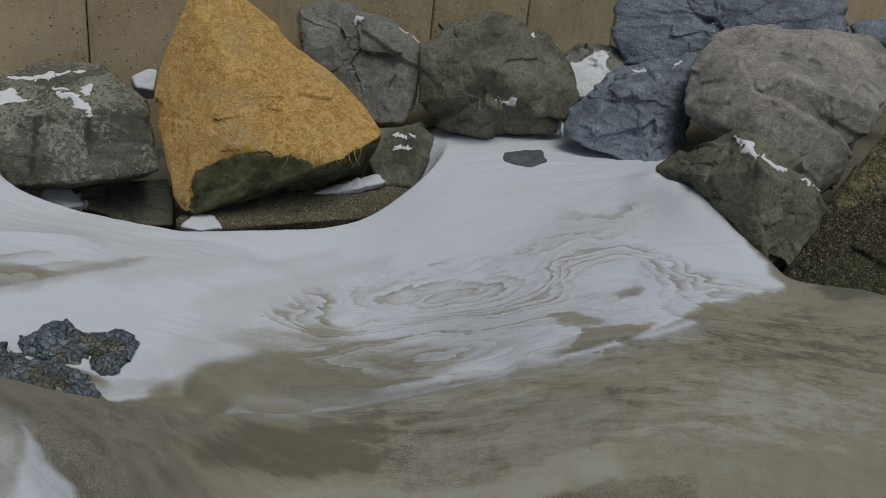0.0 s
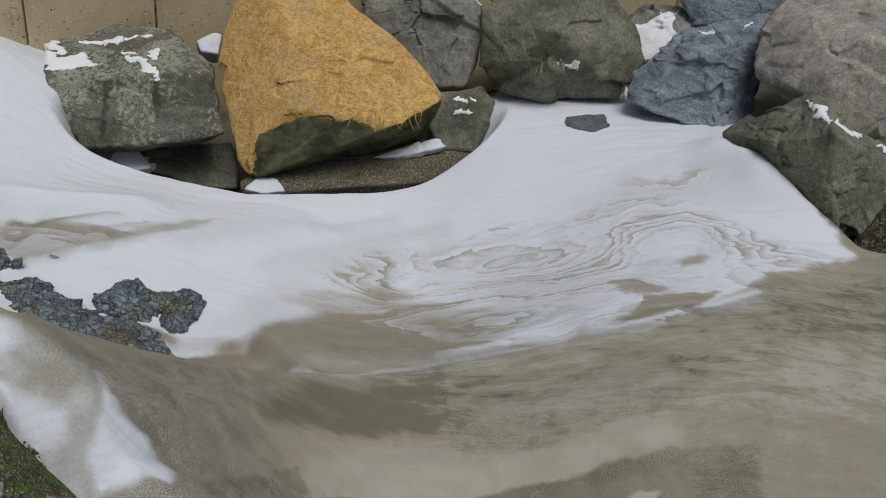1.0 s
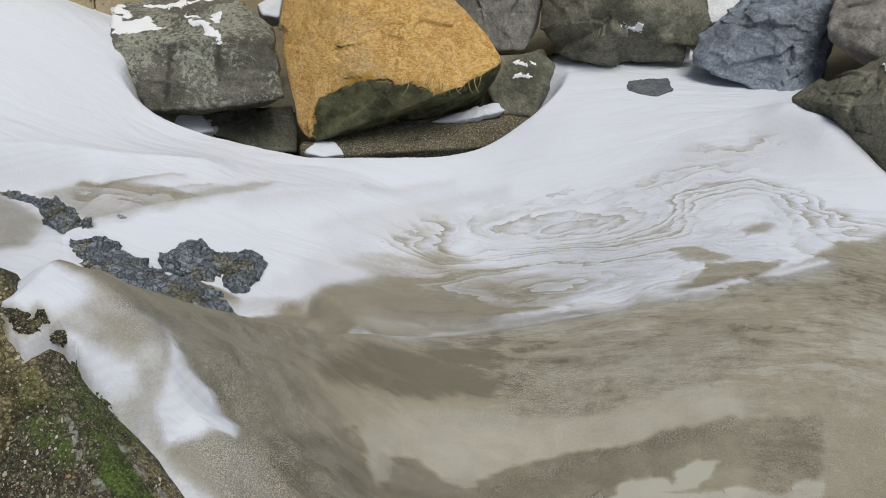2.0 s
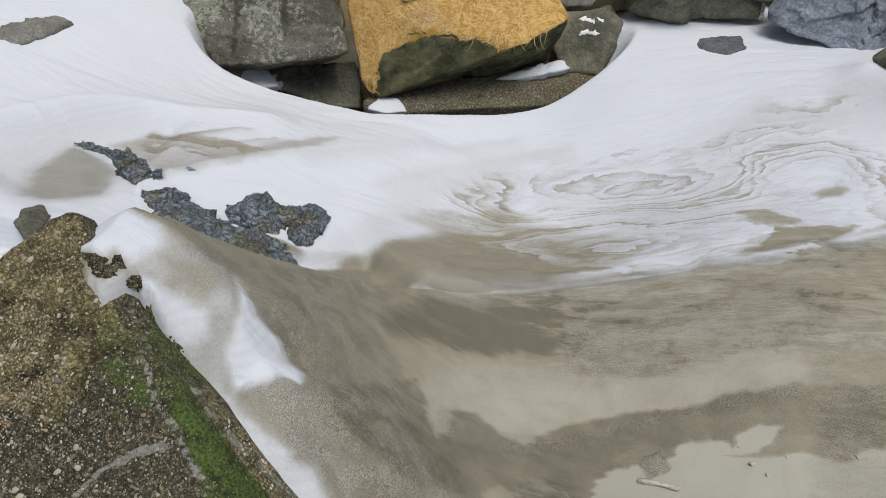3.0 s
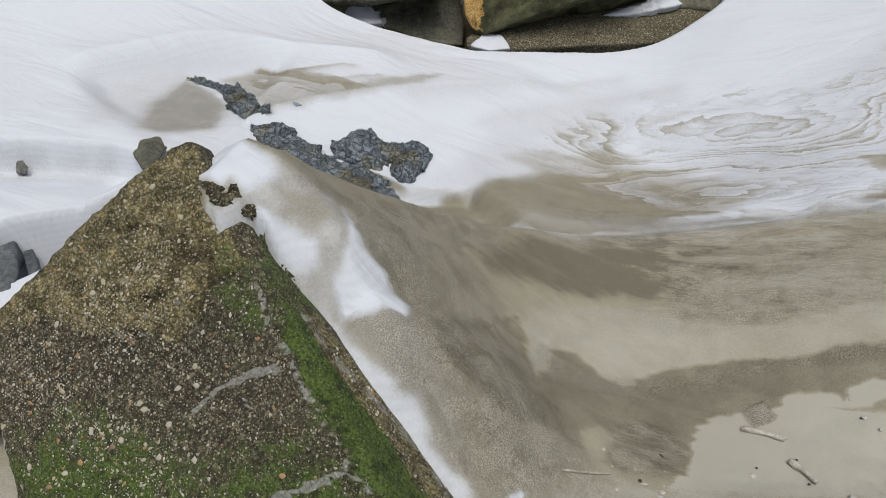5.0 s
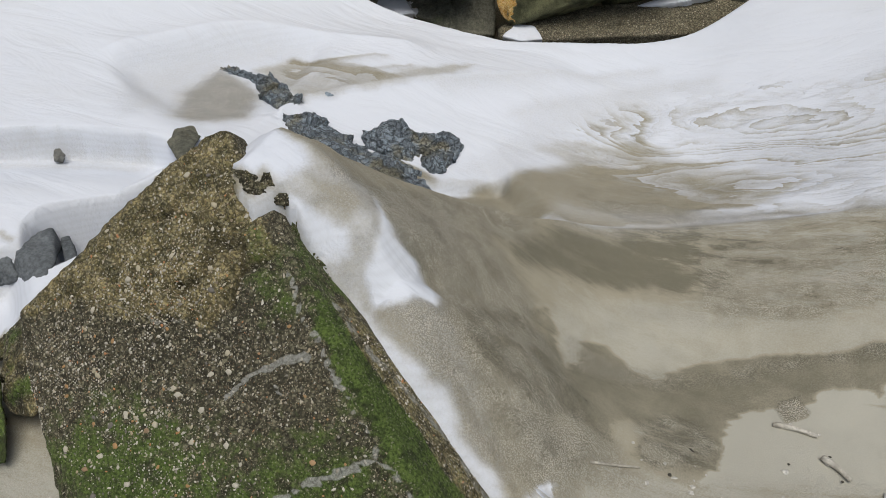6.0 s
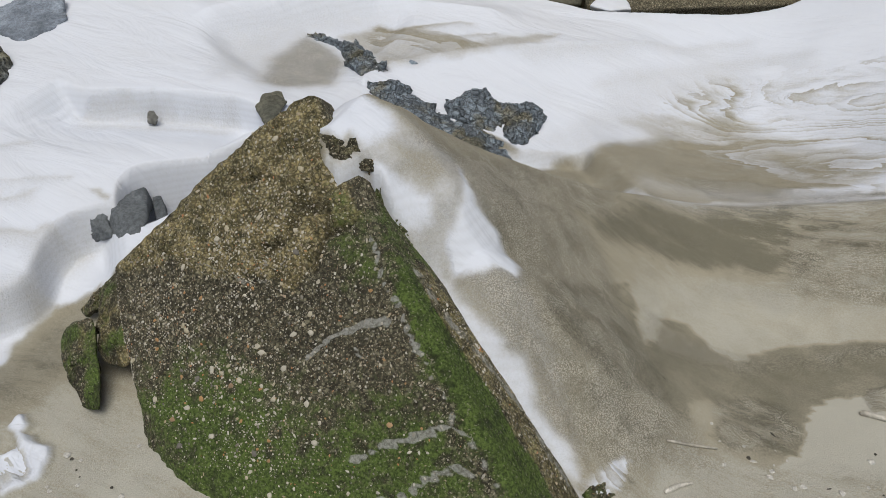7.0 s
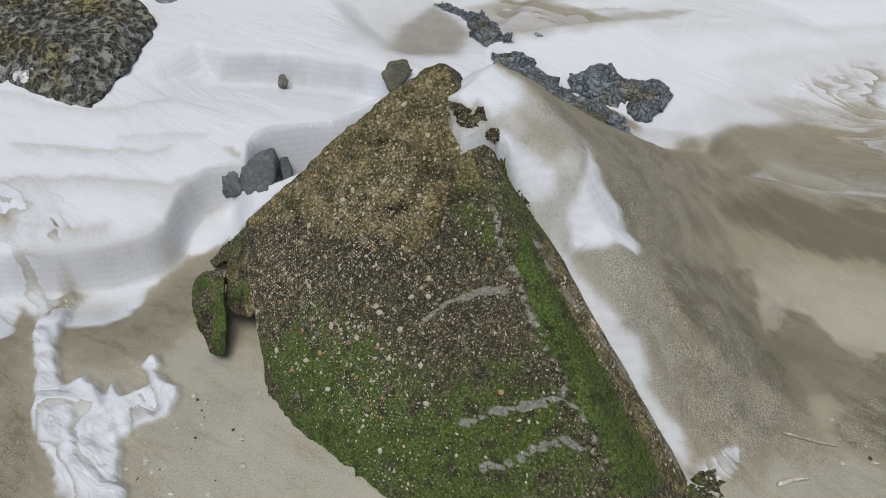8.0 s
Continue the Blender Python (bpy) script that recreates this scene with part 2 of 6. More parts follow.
def pebble_material():
    m = Nodes("set_pebbles", 0.7)
    pick = m.tree.nodes.new("ShaderNodeObjectInfo").outputs["Random"]
    colour = m.mix(m.ramp(pick, 0.0, 0.55), (0.46, 0.41, 0.29), (0.5, 0.47, 0.39))
    colour = m.mix(m.ramp(pick, 0.72, 0.76), colour, (0.42, 0.24, 0.1))
    colour = m.mix(m.ramp(pick, 0.86, 0.9), colour, (0.14, 0.13, 0.12))
    return m.done(m.mix(m.ramp(m.noise(160, 3, 0.6), 0.35, 0.65, 0.35, 0), colour, (0.2, 0.17, 0.12)))


def grain_material():
    m = Nodes("pale_grit", 0.7)
    pick = m.tree.nodes.new("ShaderNodeNewGeometry").outputs["Random Per Island"]
    colour = m.mix(m.ramp(pick, 0.0, 0.6, smoothly=False), (0.17, 0.155, 0.12), (0.52, 0.49, 0.42))
    colour = m.mix(m.ramp(pick, 0.8, 0.84), colour, (0.36, 0.3, 0.2))
    return m.done(m.mix(m.ramp(pick, 0.95, 0.96), colour, (0.42, 0.2, 0.09)))


def flaky_rock():
    """Weathered slate whose skin breaks into small overlapping flakes."""
    m = Nodes("flaky_slate", 0.8)
    place = m.warped(0.022, 16)
    edge, edge2 = m.cells(38, "DISTANCE_TO_EDGE", vector=place), m.cells(95, "DISTANCE_TO_EDGE", vector=place)
    pick = m.split(m.cells(38, out="Color", vector=place), 0)
    big, fine = m.noise(5, 4, 0.6), m.noise(130, 4, 0.7)
    blue = m.mix(pick, (0.18, 0.21, 0.24), (0.38, 0.45, 0.51))
    olive = m.mix(pick, (0.17, 0.165, 0.12), (0.38, 0.36, 0.27))
    colour = m.mix(m.ramp(big, 0.5, 0.62), blue, olive)
    colour = m.mix(m.ramp(fine, 0.35, 0.6, 0.55, 0), colour, m.mix(0.6, colour, (0.02, 0.02, 0.02)))
    colour = m.mix(m.ramp(edge2, 0.0, 0.1, 0.45, 0), colour, (0.03, 0.03, 0.028))
    colour = m.mix(m.ramp(edge, 0.0, 0.09, 0.7, 0), colour, (0.022, 0.022, 0.02))
    n = m.bump(m.ramp(edge, 0.0, 0.3), 0.9, 0.01)
    n = m.bump(m.ramp(edge2, 0.0, 0.3), 0.8, 0.006, n)
    n = m.bump(fine, 0.6, 0.003, n)
    return m.done(colour, n, m.ramp(pick, 0, 1, 0.6, 0.9))


def pitted_rock():
    """Dark pitted stone, ochre and olive in places; pit shade and rim highlights coloured in."""
    m = Nodes("pitted_stone", 0.85)
    place = m.warped(0.05, 26)
    pit, pit2 = m.cells(46, vector=place), m.cells(105, vector=place)
    big, fine = m.noise(4, 4, 0.6), m.noise(120, 4, 0.7)
    rim = m.mix(m.ramp(big, 0.42, 0.6), (0.25, 0.262, 0.245), (0.26, 0.23, 0.115))
    rim = m.mix(m.ramp(m.noise(11, 4, 0.6), 0.6, 0.7), rim, (0.45, 0.44, 0.4))
    colour = m.mix(m.ramp(m.math("ADD", pit, m.ramp(fine, 0.3, 0.7, -0.15, 0.15, False)), 0.3, 0.75), m.mix(0.5, (0.03, 0.031, 0.024), m.mix(0.7, rim, (0.05, 0.05, 0.04))), rim)
    colour = m.mix(m.ramp(pit2, 0.5, 0.2, 0, 0.4), colour, (0.03, 0.03, 0.025))
    cling = m.ramp(m.attr("snow"), 0.4, 0.6)
    n = m.bump(m.ramp(pit, 0.1, 0.8), 1.0, 0.02)
    n = m.bump(pit2, 0.8, 0.007, n)
    return m.done(m.mix(cling, colour, (0.8, 0.81, 0.83)), m.bump(fine, 0.6, 0.003, n))


def panel_concrete():
    """Tan cast concrete; some panels are worn down to their dark and rusty grit, others still smooth."""
    m = Nodes("panel_concrete", 0.9)
    worn = m.tree.nodes.new("ShaderNodeObjectInfo").outputs["Random"]
    big, stain, fine = m.noise(2.5, 5, 0.6), m.noise(7, 5, 0.65, stretch=(2.5, 2.5, 0.5)), m.noise(150, 3, 0.7)
    colour = m.mix(m.ramp(big, 0.3, 0.7), (0.4, 0.325, 0.2), (0.54, 0.45, 0.295))
    colour = m.mix(m.ramp(stain, 0.52, 0.75, 0, 0.55), colour, (0.25, 0.21, 0.14))
    colour = m.mix(m.ramp(fine, 0.35, 0.6, 0.3, 0), colour, (0.2, 0.16, 0.09))
    place = m.warped(0.02, 40)
    grit, pick = m.cells(62, vector=place), m.split(m.cells(62, out="Color", vector=place), 0)
    keep = m.math("ADD", m.ramp(worn, 0.2, 0.7, 0.86, 0.45), m.ramp(big, 0.3, 0.7, 0.12, -0.12, False))
    on = m.math("MULTIPLY", m.ramp(grit, 0.3, 0.42, 1, 0), m.math("GREATER_THAN", pick, keep))
    hue = m.split(m.cells(62, out="Color", vector=place), 1)
    colour = m.mix(m.math("MULTIPLY", on, 0.85), colour, m.mix(m.ramp(hue, 0.35, 0.65), (0.12, 0.085, 0.05), (0.58, 0.46, 0.3)))
    n = m.bump(on, 0.6, 0.006)
    return m.done(colour, m.bump(fine, 0.5, 0.004, n))


def packed_snow():
    m = Nodes("packed_snow", 0.8)
    return m.done(m.mix(m.ramp(m.noise(9, 4, 0.6), 0.4, 0.75, 0, 0.3), (0.66, 0.688, 0.745), (0.55, 0.54, 0.52)), m.bump(m.noise(60, 4, 0.6), 0.3, 0.004))


M_SNOW = packed_snow()
M_GRAINS = grain_material()
M_FLAKY = flaky_rock()
M_ROUGH = pitted_rock()
M_PEBBLE = pebble_material()
M_BLOCK = aggregate("mossy_aggregate_concrete", (0.075, 0.068, 0.042), (0.152, 0.136, 0.086), True)
# Darker copy of M_BLOCK: the boulders' shade is put into its colour.
M_SHADED_CONC = aggregate("shaded_mossy_concrete", (0.025, 0.024, 0.013), (0.06, 0.054, 0.03), True)
M_CONC = aggregate("dark_aggregate_concrete", (0.2, 0.175, 0.11), (0.38, 0.335, 0.23))
M_WALL = panel_concrete()

# ---- the ground: heights over a plan net, every 0.43 m, in centimetres ----
NET = np.array([
    (51, 33, 13, 12, 19, 32, 46, 43, 45, 50, 52),
    (66, 68, 32, 14, 22, 20, 33, 45, 52, 60, 68),
    (58, 43, 16, 17, 17, -2, 10, 30, 44, 53, 69),
    (45, 32, 23, 25, 0, -16, -1, 27, 34, 29, 42),
    (34, 29, 21, 4, 3, 9, 15, 31, 33, 24, 20),
    (30, 32, 31, 28, 44, -3, -12, 3, 6, 8, 8),
    (33, 27, 10, 27, 54, 3, -2, 2, -2, 0, 1),
    (27, 16, 2, 6, 10, -1, -1, 1, 0, -2, -3),
    (5, 0, 3, 3, -2, -1, 0, 0, 0, -2, -6),
])[::-1].T / 100.0
NET_X, NET_Y, NET_STEP = -2.55, 0.52, 0.43


def spline(t):
    t = np.abs(t)
    return np.where(t < 1, (4 - 6 * t**2 + 3 * t**3) / 6, np.where(t < 2, (2 - t) ** 3 / 6, 0))


def net_height(x, y):
    """A smooth sheet through the net, held level outside it."""
    nx, ny = NET.shape
    u = np.clip((x - NET_X) / NET_STEP, 0, nx - 1)
    v = np.clip((y - NET_Y) / NET_STEP, 0, ny - 1)
    iu, iv = np.floor(u).astype(int), np.floor(v).astype(int)
    z = np.zeros_like(x)
    for a in (-1, 0, 1, 2):
        wu = spline(u - iu - a)
        for b in (-1, 0, 1, 2):
            z += wu * spline(v - iv - b) * NET[np.clip(iu + a, 0, nx - 1), np.clip(iv + b, 0, ny - 1)]
    return z


def line_distance(x, y, line):
    """Distance to a polyline, the side (positive: left of its way) and how far along it, 0 to 1."""
    best, side, along = np.full_like(x, 1e9), np.zeros_like(x), np.zeros_like(x)
    pts = np.array(line, float)
    lengths = np.hypot(*np.diff(pts, axis=0).T)
    run, total = 0.0, lengths.sum()
    for (ax, ay), (bx, by), size in zip(pts[:-1], pts[1:], lengths):
        t = np.clip(((x - ax) * (bx - ax) + (y - ay) * (by - ay)) / size**2, 0, 1)
        d = np.hypot(x - ax - t * (bx - ax), y - ay - t * (by - ay))
        near = d < best
        best = np.where(near, d, best)
        side = np.where(near, (bx - ax) * (y - ay) - (by - ay) * (x - ax), side)
        along = np.where(near, (run + t * size) / total, along)
        run += size
    return best, np.sign(side), along


def rounded(line, times=3):
    """Corners cut off again and again, until a bent line is a curve."""
    pts = np.array(line, float)[:, :2]
    for _ in range(times):
        a, b = pts[:-1], pts[1:]
        pts = np.vstack([pts[:1], np.stack([0.75 * a + 0.25 * b, 0.25 * a + 0.75 * b], 1).reshape(-1, 2), pts[-1:]])
    return pts


def scarp(x, y, line, drop, width, reach):
    """The ground falls to the left of the line by drop over width, and rises back over reach; it fades at the ends."""
    d, side, along = line_distance(x, y, rounded(line))
    ends = smooth(0, 0.12, along) * smooth(0, 0.12, 1 - along)
    return -drop * ends * smooth(0, width, d * side) * np.exp(-((np.maximum(d * side - width, 0) / reach) ** 2))


def ridge(x, y, line, rise, width):
    d, side, along = line_distance(x, y, rounded(line, 2))
    return rise * np.exp(-d / width) * smooth(0, 0.1, along) * smooth(0, 0.1, 1 - along)


def mound(x, y, line, rise, width):
    d, side, along = line_distance(x, y, rounded(line, 2))
    return rise * np.exp(-((d / width) ** 2))


def area(x, y, poly, soft):
    """1 inside a plan polygon, 0 outside, soft at the edge."""
    pts = np.array(poly, float)
    d, _, _ = line_distance(x, y, np.vstack([pts, pts[:1]]))
    inside = np.zeros(x.shape, bool)
    for (ax, ay), (bx, by) in zip(pts, np.roll(pts, -1, axis=0)):
        if ay != by:
            inside ^= ((ay > y) != (by > y)) & (x < (bx - ax) * (y - ay) / (by - ay) + ax)
    return smooth(-soft, soft, np.where(inside, d, -d))


def drape(x, y, z, crest, edge):
    """Snow that lies up against the block: a crest with falling sides, cut off sharply along the block's own edge."""
    rest = np.abs(x + 0.75) + np.abs(y - 1.3) < 0.9
    out = z.copy()
    px, py = x[rest], y[rest]
    wob = 0.010 * fbm(flat(px, py, 16.0), 3)
    pts = np.array(crest)
    d, side, along = line_distance(px, py, rounded(pts[:, :2], 2))
    run = np.concatenate([[0], np.cumsum(np.hypot(*np.diff(pts[:, :2], axis=0).T))])
    top = np.interp(along, run / run[-1], pts[:, 2])
    fall = np.where(side > 0, 0.95, 0.12 + 0.95 * smooth(0.4, 0.85, along))
    high = top - fall * (np.sqrt(d**2 + 0.03**2) - 0.03) + 0.008 + 0.016 * fbm(flat(px, py, 9.0, z=3.3), 3)
    face = (-0.425 + 0.071 * px + 0.704 * py) / 0.707 + 0.045 + 1.5 * wob
    high = np.minimum(high, face) - 0.02 * np.exp(-np.abs(high - face) / 0.02) + 0.012
    gap, near_side, _ = line_distance(px + wob, py + wob, edge)
    high = high - 0.5 * smooth(0.012, -0.03, gap * near_side)
    low = z[rest]
    out[rest] = np.maximum(low, high) + 0.015 * np.exp(-np.abs(low - high) / 0.03) * smooth(-0.02, 0.02, gap * near_side)
    return out


# lips, crests and mounds of the drifts, in plan
SHAPES = []


def shape(kind, line, *size):
    SHAPES.append((kind, line, size))


shape(scarp, [(-1.09, 1.6), (-1.02, 1.65), (-0.91, 1.7), (-0.81, 1.76), (-0.73, 1.86), (-0.61, 2), (-0.49, 2.1)], 0.13, 0.1, 0.32)
shape(scarp, [(-0.61, 2), (-0.49, 2.1), (-0.33, 2.15), (-0.15, 2.22), (0.02, 2.25), (0.31, 2.27)], 0.02, 0.05, 0.15)
shape(scarp, [(-1.95, 3.42), (-1.83, 3.28), (-1.7, 3.24), (-1.4, 3.24), (-1.1, 3.2), (-0.95, 3.2), (-0.6, 3.35), (-0.3, 3.45), (-0.1, 3.58), (0.02, 3.75), (0.05, 4)], 0.28, 0.12, 0.6)
shape(scarp, [(0.9, 3.55), (0.99, 3.3), (1.06, 3.1), (1.13, 2.93), (1.19, 2.85), (1.23, 2.75), (1.38, 2.72), (1.47, 2.7), (1.56, 2.66), (1.85, 2.5)], 0.36, 0.09, 1)
shape(scarp, [(-1.55, 1.79), (-1.59, 1.68), (-1.66, 1.63), (-1.75, 1.58), (-1.83, 1.52), (-1.85, 1.46), (-1.83, 1.41), (-1.79, 1.35), (-1.73, 1.29)], 0.2, 0.022, 0.2)
shape(scarp, [(-1.79, 1.4), (-1.82, 1.37), (-1.85, 1.34), (-1.9, 1.28), (-1.91, 1.21), (-1.89, 1.15), (-1.86, 1.09), (-1.89, 1.02), (-1.98, 0.93), (-2.11, 0.84), (-2.29, 0.71)], 0.12, 0.03, 0.18)
shape(scarp, [(-1.55, 1.83), (-1.63, 1.86), (-1.75, 1.87), (-1.89, 1.82), (-2.04, 1.76), (-2.17, 1.68), (-2.28, 1.7)], 0.1, 0.03, 0.18)
shape(scarp, [(-1.53, 2.79), (-1.8, 2.77), (-1.93, 2.61), (-2.04, 2.44), (-2.19, 2.19)], 0.05, 0.12, 0.35)
shape(ridge, [(-1.52, 2.02), (-1.5, 2.31), (-1.38, 2.48), (-1.18, 2.67), (-0.95, 2.89), (-0.66, 3.13)], 0.03, 0.09)
shape(ridge, [(-2.2, 2.19), (-2.05, 2.44), (-1.88, 2.69), (-1.59, 2.8), (-1.19, 2.89)], 0.03, 0.1)
shape(mound, [(-1.16, 1.6), (-1.08, 1.5), (-0.98, 1.43), (-0.88, 1.38)], 0.1, 0.22)
shape(mound, [(-0.86, 1.35), (-0.72, 1.27), (-0.58, 1.19), (-0.4, 1.11), (-0.34, 1.08)], 0.04, 0.08)
shape(mound, [(0.86, 3.34), (0.9, 3.27), (0.96, 3.18)], 0.05, 0.09)
shape(mound, [(1.0, 3.08), (1.06, 2.99), (1.1, 2.9)], 0.012, 0.1)
shape(mound, [(-1.62, 3.2), (-1.4, 3.2), (-1.1, 3.16), (-0.95, 3.16), (-0.6, 3.3), (-0.3, 3.4)], -0.035, 0.2)
shape(scarp, [(-0.77, 2.385), (-0.798, 2.363), (-0.907, 2.274), (-0.977, 2.211), (-1.0, 2.19)], 0.035, 0.03, 0.06)
DRAPE = [(-1.09, 1.44, 0.55), (-1.05, 1.41, 0.6), (-1.01, 1.405, 0.622), (-0.96, 1.4, 0.612), (-0.9, 1.375, 0.59), (-0.83, 1.36, 0.55), (-0.77, 1.33, 0.5), (-0.7, 1.29, 0.4)]
DRAPE_EDGE = [(-1.1, 1.7), (-1.08, 1.42), (-1.075, 1.36), (-1.06, 1.294), (-1.03, 1.255), (-0.975, 1.215), (-0.955, 1.235), (-0.93, 1.27), (-0.9, 1.26), (-0.83, 1.215), (-0.73, 1.155), (-0.5, 1.07)]


def ground_height(x, y):
    z = net_height(x, y)
    for kind, line, size in SHAPES:
        z = z + kind(x, y, line, *size)
    z = drape(x, y, z, DRAPE, DRAPE_EDGE)
    far = np.maximum(np.hypot(np.maximum(np.abs(x) - 3.0, 0), np.maximum(-y, 0)) - 0.5, 0)
    return z * np.exp(-far * 0.5)


def axis(parts):
    out = [parts[0][0]]
    for a, b, step in parts:
        n = max(1, round((b - a) / step))
        out += [a + (b - a) * k / n for k in range(1, n + 1)]
    return np.array(out)


GX = axis([(-400, -40, 60), (-40, -6, 5), (-6, -3.2, 0.2), (-3.2, -2.3, 0.015), (-2.3, 1.3, 0.0065), (1.3, 2.8, 0.02), (2.8, 6, 0.2), (6, 40, 5), (40, 400, 60)])
GY = axis([(-400, -40, 60), (-40, -4, 5), (-4, 0, 0.2), (0, 0.45, 0.02), (0.45, 3.2, 0.0065), (3.2, 4.8, 0.012), (4.8, 7, 0.1), (7, 40, 5), (40, 400, 60)])
gx, gy = (a.ravel() for a in np.meshgrid(GX, GY, indexing="ij"))
cols, rows_ = len(GX), len(GY)
corner = (np.arange(cols - 1)[:, None] * rows_ + np.arange(rows_ - 1)).ravel()
ground_faces = np.stack([corner, corner + rows_, corner + rows_ + 1, corner + 1], 1)

# borders wander a little, so that none is drawn with a ruler
wx = gx + 0.022 * fbm(flat(gx, gy, 6.0), 3) + 0.014 * fbm(flat(gx, gy, 24.0), 3)
wy = gy + 0.018 * fbm(flat(gx, gy, 6.0, z=9.1), 3) + 0.012 * fbm(flat(gx, gy, 24.0, z=4.2), 3)
# tones are drawn out into streaks by the wind
sx = wx + 0.025 * fbm(flat(gx + 0.3 * gy, gy, 2.5, 38.0, 6.0), 3)
cover = {"snow": np.zeros_like(gx), "tone": np.full_like(gx, 0.5), "stipple": np.full_like(gx, 0.3), "swirl": np.zeros_like(gx), "streak": np.full_like(gx, 0.3), "rise": np.zeros_like(gx), "curl": np.zeros_like(gx)}


def lay(what, amount, soft, poly):
    """What covers the ground inside a plan outline."""
    pts = np.array(poly)
    (x0, y0), (x1, y1) = pts.min(0) - soft - 0.06, pts.max(0) + soft + 0.06
    here = np.nonzero((gx > x0) & (gx < x1) & (gy > y0) & (gy < y1))[0]
    a = area((sx if what == "tone" else wx)[here], wy[here], poly, soft)
    cover[what][here] = cover[what][here] * (1 - a) + amount * a


def stroke(what, amount, width, line):
    """What covers the ground along a plan line: sharp on its right side, fading out on its left."""
    pts = np.array(line)
    (x0, y0), (x1, y1) = pts.min(0) - 8 * width - 0.04, pts.max(0) + 8 * width + 0.04
    here = np.nonzero((gx > x0) & (gx < x1) & (gy > y0) & (gy < y1))[0]
    d, side, along = line_distance(wx[here], wy[here], rounded(line, 2))
    a = np.where(side > 0, np.exp(-((d / width) ** 2)), np.exp(-d / (2.5 * width))) * smooth(0, 0.1, along) * smooth(0, 0.1, 1 - along)
    cover[what][here] = cover[what][here] * (1 - a) + amount * a


lay("snow", 1, 0.05, [(-6, 1.6), (-60, -14), (-60, 20), (60, 40), (60, 26), (6, 4.2), (3.2, 3.2), (1.6, 2.9), (1.2, 2.8), (0, 2.6), (-0.5, 2.5), (-1.2, 2.2), (-1.6, 1.4), (-2.2, 1.1)])
lay("snow", 1, 0.03, [(-1.65, 2.81), (-1.67, 3.09), (-0.92, 3.15), (-0.29, 3.4), (0.04, 3.37), (0.13, 3.52), (0.54, 3.57), (0.89, 3.39), (1.09, 3.55), (1.11, 2.94), (1.21, 2.71), (0.89, 2.56), (0.62, 2.37), (0.39, 2.29), (0.15, 2.33), (0, 2.41), (-0.23, 2.62), (-0.42, 2.8), (-0.6, 2.79), (-0.67, 2.65), (-0.77, 2.39), (-0.82, 2.36), (-0.94, 2.23), (-1.29, 2.28)])
lay("snow", 0, 0.05, [(-0.87, 1.37), (-0.79, 1.72), (-0.78, 2.27), (-0.66, 2.22), (-0.46, 2.1), (-0.3, 2.22), (-0.14, 2.28), (0.18, 2.3), (0.32, 2.3), (0.44, 2.37), (0.56, 2.33), (0.51, 1.52), (-0.49, 1.1), (-0.69, 1.24), (-0.85, 1.31)])
lay("snow", 0.1, 0.09, [(-0.86, 2.2), (-0.76, 2.33), (-0.67, 2.49), (-0.6, 2.66), (-0.46, 2.71), (-0.32, 2.69), (-0.15, 2.56), (-0.1, 2.44), (-0.32, 2.35), (-0.47, 2.2), (-0.58, 2.18)])
lay("snow", 1, 0.03, [(-2.38, 0.6), (-2.12, 0.76), (-1.93, 0.75), (-1.82, 0.8), (-1.79, 0.89), (-1.85, 0.98), (-1.84, 1.12), (-1.67, 1.22), (-1.59, 1.43), (-1.62, 1.84), (-1.6, 2.09), (-1.79, 2.31), (-2.52, 1.8), (-4.19, 1.69)])
lay("snow", 0, 0.02, [(-2.37, 0.59), (-2.11, 0.75), (-1.92, 0.74), (-1.8, 0.8), (-1.78, 0.89), (-1.84, 0.98), (-1.83, 1.12), (-1.75, 1.19), (-1.57, 1.06), (-1.2, 0.81), (-0.87, 0.76), (-1.79, 0.24)])
lay("snow", 1, 0.008, [(-2.118, 0.794), (-2.032, 0.773), (-1.93, 0.692), (-1.745, 0.576), (-1.665, 0.504), (-1.502, 0.443), (-1.3, 0.37), (-1.25, 0.43), (-1.347, 0.483), (-1.453, 0.568), (-1.448, 0.623), (-1.417, 0.676), (-1.463, 0.738), (-1.498, 0.742), (-1.545, 0.746), (-1.54, 0.775), (-1.577, 0.788), (-1.585, 0.753), (-1.52, 0.71), (-1.545, 0.664), (-1.598, 0.678), (-1.577, 0.644), (-1.68, 0.66), (-1.701, 0.615), (-1.757, 0.642), (-1.95, 0.793), (-1.984, 0.856), (-1.997, 0.868), (-2.05, 0.812), (-2.082, 0.819)])
lay("snow", 0.9, 0.012, [(-2.27, 0.7), (-2.16, 0.79), (-2.11, 0.83), (-2.09, 0.83), (-2.11, 0.81), (-2.15, 0.77), (-2.08, 0.74), (-2, 0.67), (-2.01, 0.61), (-2.12, 0.57)])
# Scour at the boulders' foot: bare sand, with its shadow toned in.
lay("snow", 0.12, 0.06, [(-1.85, 3.38), (-1.7, 3.32), (-1.1, 3.28), (-0.6, 3.43), (-0.3, 3.55), (-0.12, 3.68), (-0.15, 4.3), (-2, 4.1)])
lay("tone", 0.05, 0.06, [(-1.85, 3.38), (-1.7, 3.32), (-1.1, 3.28), (-0.6, 3.43), (-0.3, 3.55), (-0.12, 3.68), (-0.15, 4.3), (-2, 4.1)])
lay("snow", 0.1, 0.03, [(1.37, 3.4), (1.17, 2.77), (1.22, 2.73), (1.36, 2.7), (1.53, 2.62), (1.83, 2.47), (2.12, 3.24), (1.91, 3.82), (1.6, 3.69)])
